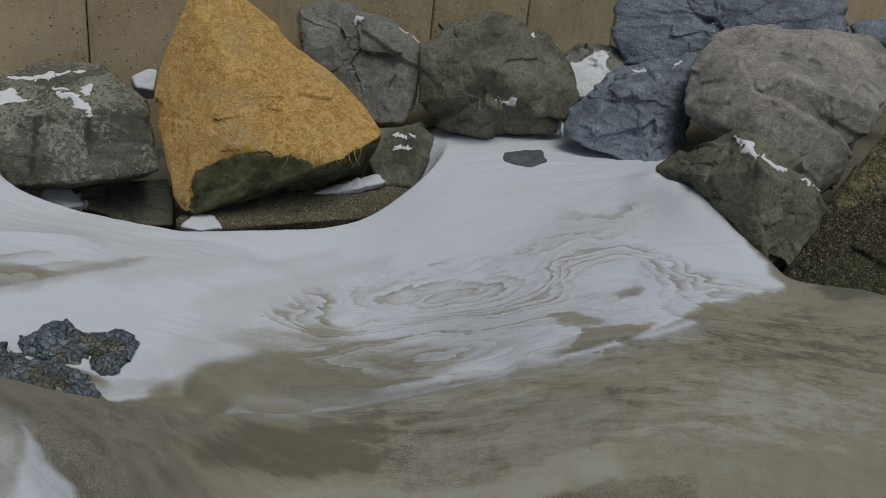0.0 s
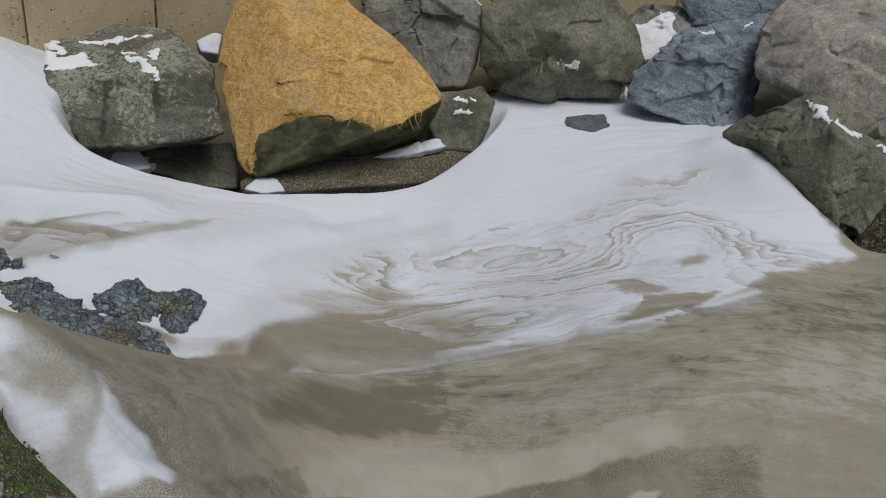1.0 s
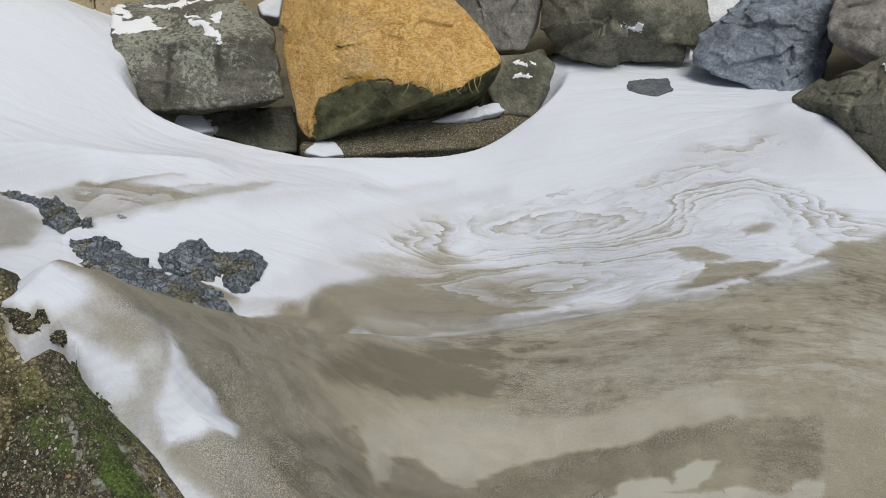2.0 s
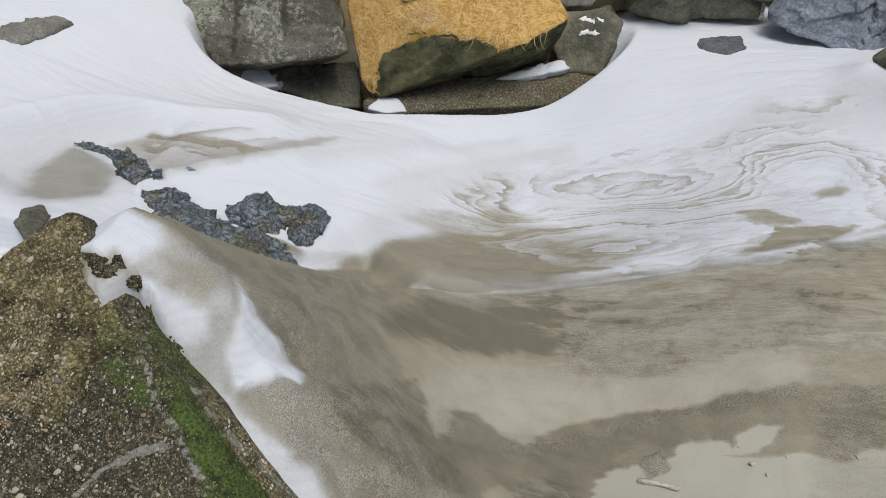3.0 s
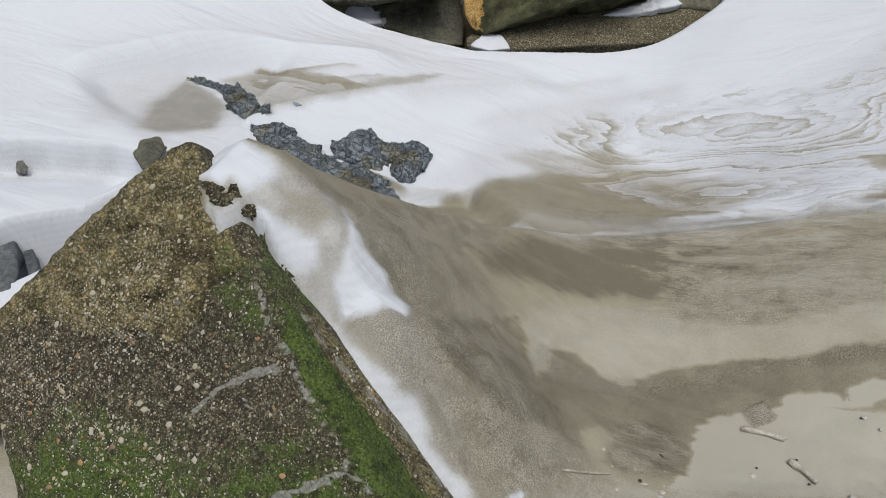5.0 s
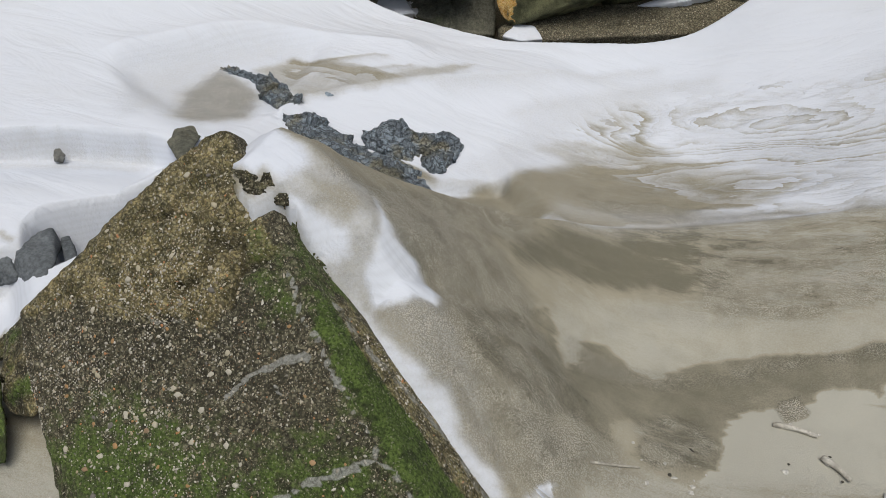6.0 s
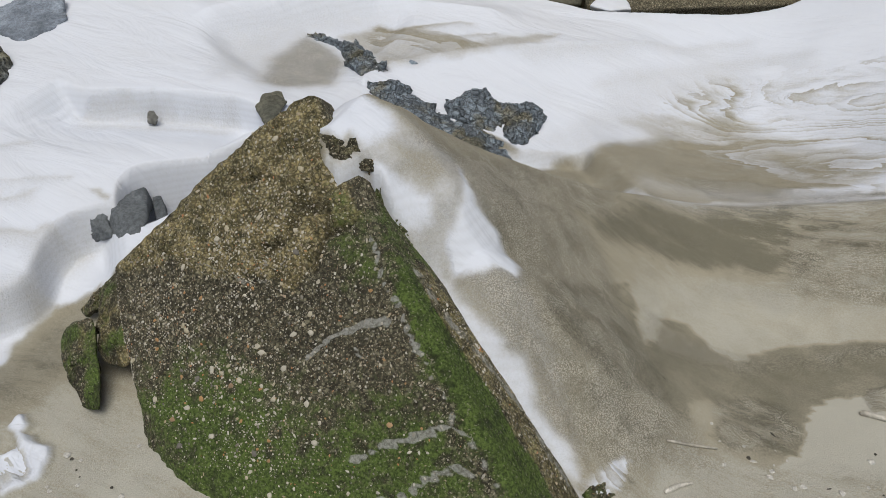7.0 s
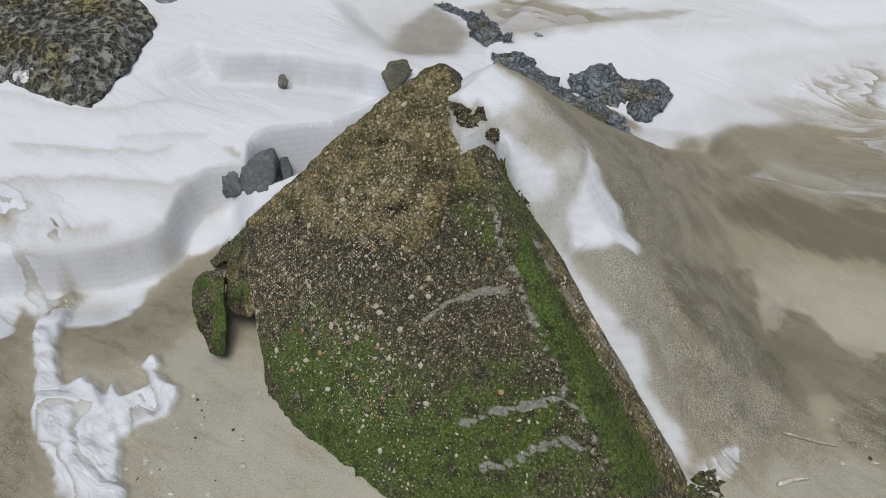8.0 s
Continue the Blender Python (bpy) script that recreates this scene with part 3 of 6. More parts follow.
# Cover thinned on slopes and cornice faces: sandy tinge plus painted grey shading.
lay("snow", 0.72, 0.12, [(-2.11, 2.25), (-1.99, 2.43), (-1.77, 2.71), (-1.51, 2.73), (-1.69, 2.63), (-1.85, 2.43), (-1.78, 2.04), (-1.86, 1.9)])
lay("snow", 0.8, 0.06, [(-0.94, 2.33), (-0.85, 2.58), (-0.63, 2.98), (-0.32, 3.16), (-0.42, 2.96), (-0.63, 2.72), (-0.75, 2.36)])
lay("snow", 0.8, 0.12, [(0.28, 3.17), (0.64, 3.39), (0.95, 3.28), (1.05, 2.97), (0.84, 2.92), (0.59, 3.01)])
lay("snow", 0.7, 0.05, [(-1.84, 1.43), (-1.77, 1.55), (-1.6, 1.66), (-1.56, 1.75), (-1.6, 1.64), (-1.59, 1.43), (-1.8, 1.51), (-1.79, 1.37)])
lay("snow", 0.65, 0.04, [(-1.91, 1.17), (-1.89, 1.27), (-1.8, 1.36), (-1.85, 1.3), (-1.87, 1.17), (-1.85, 1.1)])
lay("snow", 0.55, 0.05, [(-2.12, 0.84), (-1.94, 0.99), (-1.86, 1.09), (-1.89, 0.99), (-2.07, 0.85)])
lay("snow", 0.75, 0.05, [(-2.14, 1.67), (-1.98, 1.77), (-1.74, 1.86), (-1.8, 1.81), (-2.01, 1.73), (-2.16, 1.62)])
lay("snow", 0.6, 0.05, [(-2.12, 0.8), (-1.99, 0.88), (-1.86, 0.96), (-1.83, 0.84), (-1.96, 0.77)])
lay("snow", 0.42, 0.03, [(-1.76, 2.49), (-1.67, 2.64), (-1.45, 2.61), (-1.3, 2.65), (-1.04, 2.91), (-1.11, 2.73), (-1.27, 2.58), (-1.35, 2.48), (-1.43, 2.38), (-1.48, 2.31), (-1.64, 2.46)])
lay("snow", 0.38, 0.05, [(-1.75, 1.99), (-1.86, 2.21), (-1.85, 2.42), (-1.73, 2.4), (-1.62, 2.33), (-1.57, 2.13), (-1.66, 2.01)])
lay("swirl", 0.6, 0.05, [(-1.64, 2.46), (-1.67, 2.64), (-1.48, 2.66), (-1.28, 2.71), (-1.19, 2.7), (-1.37, 2.51), (-1.43, 2.39), (-1.48, 2.31)])
lay("swirl", 0.78, 0.11, [(-0.65, 2.73), (-0.52, 2.95), (-0.32, 3.08), (-0.15, 3.12), (0.28, 3.02), (0.52, 3), (0.65, 2.99), (0.81, 2.81), (1.02, 2.69), (1.12, 2.68), (0.78, 2.49), (0.58, 2.38), (0.39, 2.28), (0.15, 2.31), (0, 2.4), (-0.23, 2.59), (-0.41, 2.76)])
lay("swirl", 0.5, 0.08, [(0.51, 3.3), (0.74, 3.3), (0.8, 3.16), (0.66, 3.1), (0.5, 3.21)])
lay("swirl", 0.9, 0.02, [(-2.118, 0.794), (-2.032, 0.773), (-1.93, 0.692), (-1.745, 0.576), (-1.665, 0.504), (-1.502, 0.443), (-1.3, 0.37), (-1.25, 0.43), (-1.347, 0.483), (-1.453, 0.568), (-1.448, 0.623), (-1.417, 0.676), (-1.463, 0.738), (-1.498, 0.742), (-1.545, 0.746), (-1.54, 0.775), (-1.577, 0.788), (-1.585, 0.753), (-1.52, 0.71), (-1.545, 0.664), (-1.598, 0.678), (-1.577, 0.644), (-1.68, 0.66), (-1.701, 0.615), (-1.757, 0.642), (-1.95, 0.793), (-1.984, 0.856), (-1.997, 0.868), (-2.05, 0.812), (-2.082, 0.819)])
lay("swirl", 0.6, 0.06, [(-2.44, 0.84), (-2.23, 0.99), (-2.07, 0.95), (-2.11, 0.87), (-2.31, 0.74)])
lay("tone", 0.74, 0.08, [(-0.65, 2.73), (-0.32, 3.08), (0.28, 3.02), (0.65, 2.99), (1.02, 2.69), (1.12, 2.68), (0.58, 2.38), (0.15, 2.31), (-0.23, 2.59), (-0.41, 2.76)])
lay("tone", 0.78, 0.05, [(-0.47, 1.74), (-0.32, 1.9), (-0.13, 1.95), (0.09, 1.95), (0.54, 2.04), (0.54, 1.8), (0.15, 1.77), (0, 1.67), (-0.13, 1.55), (-0.23, 1.56), (-0.32, 1.57), (-0.36, 1.41), (-0.4, 1.46), (-0.46, 1.63)])
lay("tone", 0, 0.05, [(-0.61, 1.79), (-0.53, 2.02), (-0.29, 2.16), (-0.15, 2.22), (-0.13, 2.14), (-0.12, 2.06), (-0.13, 1.97), (-0.32, 1.9), (-0.47, 1.84), (-0.55, 1.74)])
lay("tone", 0.5, 0.009, [(-0.13, 2.19), (0.18, 2.23), (0.55, 2.24), (0.54, 2.04), (0.44, 2.01), (0.32, 1.99), (0.2, 1.96), (0.09, 1.93), (-0.02, 1.93), (-0.09, 1.94), (-0.12, 1.99), (-0.11, 2.09)])
lay("tone", 0.2, 0.007, [(-0.58, 1.39), (-0.51, 1.61), (-0.45, 1.67), (-0.39, 1.5), (-0.38, 1.51), (-0.36, 1.55), (-0.36, 1.63), (-0.35, 1.66), (-0.32, 1.68), (-0.23, 1.64), (-0.16, 1.64), (-0.15, 1.68), (-0.1, 1.73), (-0.04, 1.78), (0.03, 1.8), (0.15, 1.84), (0.24, 1.85), (0.34, 1.88), (0.54, 1.9), (0.71, 1.93), (0.66, 1.53), (-0.05, 1.34), (-0.28, 1.37), (-0.42, 1.28), (-0.55, 1.29)])
lay("tone", 0.98, 0.006, [(-0.04, 1.35), (0, 1.43), (0, 1.48), (0, 1.56), (0.02, 1.61), (0.09, 1.65), (0.18, 1.67), (0.2, 1.71), (0.23, 1.74), (0.3, 1.75), (0.34, 1.73), (0.35, 1.77), (0.4, 1.8), (0.44, 1.79), (0.44, 1.77), (0.4, 1.74), (0.4, 1.73), (0.43, 1.71), (0.54, 1.74), (0.7, 1.76), (0.66, 1.53)])
lay("tone", 0.85, 0.05, [(-0.25, 1.3), (0.1, 1.4), (0.6, 1.5), (1.6, 1.6), (30, 8), (60, -60), (-60, -60), (-40, -8), (-3, 0.6), (-1.9, 0.7), (-1.5, 0.95), (-1.2, 0.9), (-0.4, 0.9)])
lay("tone", 0.35, 0.04, [(-1.92, 0.74), (-1.76, 0.88), (-1.82, 1.03), (-1.79, 1.09), (-1.6, 0.94), (-1.57, 0.82), (-1.62, 0.76), (-1.72, 0.68), (-1.83, 0.7)])
lay("tone", 0.3, 0.05, [(-2.17, 0.61), (-2.08, 0.74), (-1.75, 0.57), (-1.59, 0.48), (-1.46, 0.42), (-1.68, 0.3)])
lay("tone", 0.3, 0.04, [(1.2, 2.62), (1.5, 2.56), (1.44, 2.4), (0.9, 2.26), (0.63, 2.22), (0.84, 2.38)])
lay("tone", 0.7, 0.05, [(0.54, 2.11), (0.88, 2.18), (1.4, 2.3), (1.32, 2.12), (0.83, 1.99), (0.37, 2), (0.22, 2.03)])
lay("stipple", 1, 0.06, [(-0.86, 1.37), (-0.79, 1.72), (-0.77, 2.22), (-0.55, 1.9), (-0.47, 1.76), (-0.41, 1.46), (-0.28, 1.37), (-0.17, 1.34), (-0.43, 1.13), (-0.61, 1.25), (-0.6, 1.32), (-0.75, 1.4)])
lay("stipple", 0.1, 0.04, [(-0.63, 1.75), (-0.53, 2.02), (-0.15, 2.22), (-0.12, 1.98), (-0.31, 1.84), (0.1, 1.92), (0.54, 2.01), (0.51, 1.52), (-0.17, 1.32), (-0.29, 1.41), (-0.39, 1.5)])
lay("stipple", 0.85, 0.012, [(-0.12, 2.1), (0.07, 2.18), (0.32, 2.19), (0.55, 2.18), (0.54, 2.04), (0.32, 1.99), (0.2, 1.96), (0.09, 1.93), (-0.02, 1.93), (-0.09, 1.94)])
lay("stipple", 0.9, 0.03, [(-1.75, 1.99), (-1.86, 2.21), (-1.85, 2.42), (-1.73, 2.4), (-1.62, 2.33), (-1.57, 2.13), (-1.66, 2.01)])
lay("streak", 1, 0.08, [(-0.3, 2.16), (-0.14, 2.27), (0.32, 2.3), (0.56, 2.33), (0.54, 1.99), (0.09, 1.94), (-0.09, 1.97)])
lay("streak", 0.9, 0.08, [(0.39, 2.29), (1, 2.59), (1.51, 2.57), (1.31, 2.09), (0.68, 1.98), (0.22, 2.03)])
lay("streak", 0.05, 0.03, [(-0.46, 1.75), (-0.32, 1.89), (-0.09, 1.93), (0.09, 1.93), (0.54, 2.01), (0.51, 1.52), (-0.17, 1.32), (-0.39, 1.5)])
lay("rise", 1.6, 0.012, [(-2.118, 0.794), (-2.032, 0.773), (-1.93, 0.692), (-1.745, 0.576), (-1.665, 0.504), (-1.502, 0.443), (-1.3, 0.37), (-1.25, 0.43), (-1.347, 0.483), (-1.453, 0.568), (-1.448, 0.623), (-1.417, 0.676), (-1.463, 0.738), (-1.498, 0.742), (-1.545, 0.746), (-1.54, 0.775), (-1.577, 0.788), (-1.585, 0.753), (-1.52, 0.71), (-1.545, 0.664), (-1.598, 0.678), (-1.577, 0.644), (-1.68, 0.66), (-1.701, 0.615), (-1.757, 0.642), (-1.95, 0.793), (-1.984, 0.856), (-1.997, 0.868), (-2.05, 0.812), (-2.082, 0.819)])
lay("curl", 1, 0.02, [(-2.118, 0.794), (-2.032, 0.773), (-1.93, 0.692), (-1.745, 0.576), (-1.665, 0.504), (-1.502, 0.443), (-1.3, 0.37), (-1.25, 0.43), (-1.347, 0.483), (-1.453, 0.568), (-1.448, 0.623), (-1.417, 0.676), (-1.463, 0.738), (-1.498, 0.742), (-1.545, 0.746), (-1.54, 0.775), (-1.577, 0.788), (-1.585, 0.753), (-1.52, 0.71), (-1.545, 0.664), (-1.598, 0.678), (-1.577, 0.644), (-1.68, 0.66), (-1.701, 0.615), (-1.757, 0.642), (-1.95, 0.793), (-1.984, 0.856), (-1.997, 0.868), (-2.05, 0.812), (-2.082, 0.819)])
lay("swirl", 0, 0.02, [(-2.118, 0.794), (-2.032, 0.773), (-1.93, 0.692), (-1.745, 0.576), (-1.665, 0.504), (-1.502, 0.443), (-1.3, 0.37), (-1.25, 0.43), (-1.347, 0.483), (-1.453, 0.568), (-1.448, 0.623), (-1.417, 0.676), (-1.463, 0.738), (-1.498, 0.742), (-1.545, 0.746), (-1.54, 0.775), (-1.577, 0.788), (-1.585, 0.753), (-1.52, 0.71), (-1.545, 0.664), (-1.598, 0.678), (-1.577, 0.644), (-1.68, 0.66), (-1.701, 0.615), (-1.757, 0.642), (-1.95, 0.793), (-1.984, 0.856), (-1.997, 0.868), (-2.05, 0.812), (-2.082, 0.819)])
lay("curl", 0.7, 0.06, [(-2.44, 0.84), (-2.26, 0.97), (-2.08, 0.94), (-2.11, 0.87), (-2.31, 0.74)])
lay("curl", 0.8, 0.03, [(-2.27, 0.7), (-2.16, 0.79), (-2.11, 0.83), (-2.09, 0.83), (-2.11, 0.81), (-2.15, 0.77), (-2.08, 0.74), (-2, 0.67), (-2.01, 0.61), (-2.12, 0.57)])
lay("stipple", 0.55, 0.02, [(-0.4, 1.63), (-0.27, 1.64), (-0.13, 1.68), (0.06, 1.79), (0.2, 1.84), (0.53, 1.91), (0.53, 1.88), (0.2, 1.81), (0, 1.71), (-0.15, 1.61), (-0.29, 1.56), (-0.37, 1.51)])
lay("stipple", 0.8, 0.02, [(-0.19, 1.46), (-0.15, 1.35), (-0.03, 1.42), (-0.01, 1.48), (-0.07, 1.54), (-0.13, 1.53)])
lay("streak", 0.9, 0.02, [(-0.19, 1.46), (-0.15, 1.35), (-0.03, 1.42), (-0.01, 1.48), (-0.07, 1.54), (-0.13, 1.53)])
lay("tone", 0.5, 0.01, [(-0.24, 1.42), (-0.21, 1.47), (-0.17, 1.46), (-0.18, 1.37), (-0.21, 1.34)])
# Behind the right-hand boulders: no snow, and gap shade painted as low tone.
lay("snow", 0, 0.03, [(-0.11, 4.44), (0.63, 4.4), (0.77, 3.92), (1.02, 3.87), (1.03, 3.18), (1.16, 2.87), (1.36, 2.66), (3, 2.72), (3.5, 6), (0, 6)])
lay("tone", -0.1, 0.03, [(-0.11, 4.44), (0.63, 4.4), (0.77, 3.92), (1.02, 3.87), (1.03, 3.18), (1.16, 2.87), (1.36, 2.66), (3, 2.72), (3.5, 6), (0, 6)])
lay("stipple", 0.2, 0.03, [(-0.11, 4.44), (0.63, 4.4), (0.77, 3.92), (1.02, 3.87), (1.03, 3.18), (1.16, 2.87), (1.36, 2.66), (3, 2.72), (3.5, 6), (0, 6)])

# shade of the gaps behind the boulders, painted as bare ground of darkest tone
for what, amount in (("snow", 0.0), ("tone", -0.1)):
    lay(what, amount, 0.03, [(-1.75, 3.72), (-1.2, 3.75), (-0.1, 3.98), (0.1, 4.35), (0.05, 5.2), (-2.1, 5.2)])
# snow and bare sand over the drape beside the block
lay("snow", 0.25, 0.03, [(-0.96, 1.44), (-0.8, 1.42), (-0.6, 1.32), (-0.38, 1.1), (-0.42, 1.06), (-0.75, 1.16), (-1.0, 1.22)])
lay("snow", 0.95, 0.02, [(-1.5, 2.03), (-1.1, 1.3), (-1.05, 1.285), (-0.99, 1.28), (-0.974, 1.301), (-0.94, 1.292), (-0.922, 1.29), (-0.899, 1.318), (-0.9, 1.366), (-0.93, 1.385), (-0.974, 1.402), (-1.02, 1.42)])
lay("snow", 0.5, 0.03, [(-0.937, 1.287), (-0.903, 1.366), (-0.852, 1.374), (-0.81, 1.386), (-0.772, 1.354), (-0.746, 1.317), (-0.765, 1.274), (-0.815, 1.281), (-0.873, 1.282), (-0.915, 1.272)])
lay("snow", 0.25, 0.02, [(-0.89, 1.33), (-0.85, 1.36), (-0.81, 1.37), (-0.79, 1.345), (-0.82, 1.315), (-0.86, 1.3)])
lay("snow", 0.9, 0.014, [(-1.01, 1.25), (-0.968, 1.236), (-0.939, 1.268), (-0.873, 1.286), (-0.821, 1.297), (-0.798, 1.274), (-0.816, 1.252), (-0.849, 1.244), (-0.874, 1.25), (-0.894, 1.255), (-0.928, 1.26), (-0.934, 1.25), (-0.942, 1.24), (-0.955, 1.23), (-0.98, 1.22)])
lay("snow", 0.5, 0.025, [(-0.849, 1.243), (-0.798, 1.267), (-0.763, 1.302), (-0.749, 1.23), (-0.719, 1.184), (-0.683, 1.156), (-0.731, 1.175), (-0.8, 1.21)])
lay("snow", 0.95, 0.012, [(-0.79, 1.395), (-0.772, 1.385), (-0.739, 1.35), (-0.713, 1.354), (-0.689, 1.373), (-0.674, 1.347), (-0.622, 1.327), (-0.624, 1.296), (-0.658, 1.277), (-0.695, 1.246), (-0.741, 1.242), (-0.763, 1.268), (-0.756, 1.298), (-0.752, 1.328)])
lay("snow", 0.78, 0.018, [(-0.777, 1.225), (-0.734, 1.223), (-0.687, 1.196), (-0.649, 1.19), (-0.607, 1.188), (-0.596, 1.173), (-0.555, 1.185), (-0.524, 1.154), (-0.498, 1.134), (-0.449, 1.122), (-0.414, 1.098), (-0.385, 1.07), (-0.432, 1.07), (-0.5, 1.095), (-0.6, 1.13), (-0.667, 1.14), (-0.73, 1.17)])
# frozen grains
lay("stipple", 1.6, 0.02, [(-0.865, 1.375), (-0.824, 1.445), (-0.822, 1.624), (-0.771, 1.762), (-0.727, 1.766), (-0.688, 1.528), (-0.672, 1.376), (-0.705, 1.333), (-0.739, 1.346), (-0.773, 1.369), (-0.814, 1.396)])
lay("stipple", 1.0, 0.03, [(-0.693, 1.242), (-0.61, 1.31), (-0.518, 1.294), (-0.384, 1.274), (-0.285, 1.36), (-0.277, 1.268), (-0.341, 1.128), (-0.439, 1.137), (-0.525, 1.175), (-0.602, 1.19)])
lay("stipple", 1.7, 0.02, [(-0.44, 1.247), (-0.326, 1.305), (-0.283, 1.352), (-0.298, 1.248), (-0.358, 1.186), (-0.441, 1.211)])
# bare patches and the reach of the marbled drift
lay("swirl", 0.95, 0.07, [(-0.7, 2.7), (-0.45, 2.95), (-0.3, 3.12), (0.0, 3.15), (0.3, 3.08), (0.5, 3.12), (0.7, 3.0), (0.85, 2.82), (1.05, 2.72), (0.95, 2.58), (0.7, 2.46), (0.45, 2.32), (0.15, 2.32), (-0.05, 2.36), (-0.3, 2.48), (-0.5, 2.6)])
lay("snow", 0.95, 0.04, [(-0.55, 2.78), (-0.3, 2.95), (0.3, 2.95), (0.6, 2.75), (0.47, 2.42), (0.2, 2.37), (-0.05, 2.45), (-0.3, 2.6)])
lay("snow", 0.4, 0.045, [(-0.72, 2.62), (-0.66, 2.72), (-0.4, 2.86), (-0.2, 2.78), (0.0, 2.66), (0.15, 2.5), (0.05, 2.38), (-0.1, 2.4), (-0.3, 2.5), (-0.5, 2.62)])
lay("snow", 0.15, 0.028, [(0.603, 2.666), (0.682, 2.706), (0.728, 2.668), (0.682, 2.614), (0.613, 2.619)])
lay("snow", 0.15, 0.028, [(0.374, 2.602), (0.464, 2.563), (0.539, 2.49), (0.484, 2.464), (0.422, 2.499)])
lay("snow", 0.2, 0.028, [(-0.569, 2.756), (-0.406, 2.801), (-0.25, 2.717), (-0.309, 2.699), (-0.439, 2.738)])
lay("snow", 0.2, 0.028, [(-0.226, 2.671), (-0.105, 2.622), (0.044, 2.532), (-0.029, 2.472), (-0.138, 2.466)])
lay("snow", 0.0, 0.015, [(0.469, 2.455), (0.531, 2.439), (0.703, 2.462), (0.543, 2.313), (0.395, 2.279)])
# the drift left of the block: a smudge, a grey streak and sand in the hollow
lay("snow", 0.45, 0.012, [(-1.9, 1.378), (-1.869, 1.391), (-1.823, 1.387), (-1.818, 1.368), (-1.858, 1.366)])
lay("snow", 0.25, 0.015, [(-2.04, 0.862), (-1.999, 0.885), (-1.969, 0.894), (-1.977, 0.85), (-2.031, 0.839)])
stroke("snow", 0.8, 0.011, [(-0.79, 1.77), (-0.77, 2.22), (-0.59, 2.17), (-0.46, 2.11), (-0.33, 2.21), (-0.15, 2.28), (0.03, 2.3), (0.18, 2.3), (0.32, 2.3)])
stroke("snow", 0.35, 0.05, [(-0.62, 2.22), (-0.48, 2.22), (-0.31, 2.26), (-0.14, 2.31), (0.1, 2.35)])
stroke("snow", 0.75, 0.018, [(-0.21, 2.34), (0.06, 2.37), (0.39, 2.29), (0.66, 2.38), (0.89, 2.51)])
stroke("snow", 0.7, 0.015, [(-2.69, 1.17), (-2.4, 1.23), (-2.24, 1.29), (-2.14, 1.49)])
stroke("snow", 0.6, 0.018, [(-2.38, 0.92), (-2.13, 1.08), (-1.93, 1.2), (-1.82, 1.32)])
stroke("snow", 0.7, 0.014, [(-2.23, 1.63), (-2.06, 1.72), (-1.88, 1.8), (-1.69, 1.85)])
stroke("snow", 0.7, 0.01, [(-2.18, 1.62), (-2.05, 1.68), (-1.86, 1.77), (-1.72, 1.82)])
stroke("snow", 0.6, 0.02, [(-2.32, 0.86), (-2.14, 0.9), (-2.02, 0.96), (-1.95, 1.04)])
stroke("snow", 0.6, 0.012, [(-2.43, 1.05), (-2.25, 1.13), (-2.07, 1.24), (-1.99, 1.33)])
stroke("snow", 0.55, 0.012, [(-1.58, 2.35), (-1.53, 2.43), (-1.55, 2.58), (-1.48, 2.66), (-1.3, 2.76)])
stroke("snow", 0.5, 0.01, [(-1.44, 2.4), (-1.44, 2.53), (-1.36, 2.64), (-1.21, 2.75)])
stroke("snow", 0.45, 0.012, [(-1.36, 2.49), (-1.29, 2.62), (-1.16, 2.73), (-1.05, 2.88)])
stroke("snow", 0.75, 0.03, [(-1.17, 2.64), (-0.94, 2.87), (-0.66, 3.12), (-0.34, 3.29)])
stroke("snow", 0.75, 0.04, [(-0.88, 2.67), (-0.72, 2.89), (-0.43, 3.15), (-0.11, 3.21)])
stroke("snow", 0.72, 0.012, [(-2.168, 1.227), (-2.073, 1.309), (-2.0, 1.37), (-1.936, 1.395)])

# the small drift face beside the outcrop, and frozen spray along the marbled drift's foot
lay("snow", 0.8, 0.02, [(-1.0, 2.19), (-0.907, 2.27), (-0.83, 2.33), (-0.87, 2.24), (-0.93, 2.17)])
lay("stipple", 1.5, 0.03, [(-0.5, 2.3), (-0.3, 2.36), (-0.05, 2.36), (0.15, 2.33), (0.15, 2.28), (-0.1, 2.27), (-0.35, 2.24)])
lay("stipple", 1.3, 0.015, [(0.3, 2.31), (0.6, 2.38), (0.85, 2.5), (0.9, 2.47), (0.65, 2.34), (0.35, 2.27)])
# islands of wet and gritty sand on the pale flat
for what, amount in (("tone", 0.3), ("stipple", 1.6)):
    lay(what, amount, 0.006, [(0.109, 1.682), (0.156, 1.701), (0.182, 1.656), (0.142, 1.611), (0.116, 1.635)])
lay("tone", 0.3, 0.008, [(0.3, 1.7), (0.42, 1.706), (0.497, 1.73), (0.606, 1.719), (0.66, 1.792), (0.5, 1.775), (0.449, 1.77), (0.396, 1.717)])
lay("tone", 0.95, 0.006, [(0.353, 1.746), (0.399, 1.791), (0.45, 1.794), (0.429, 1.746), (0.39, 1.723)])
# crumpled ice at the block's foot and a dirty edge to the sand
lay("snow", 0.85, 0.012, [(-0.435, 1.024), (-0.422, 1.053), (-0.386, 1.063), (-0.373, 1.109), (-0.341, 1.165), (-0.314, 1.177), (-0.322, 1.117), (-0.341, 1.077), (-0.342, 1.052), (-0.416, 1.02)])
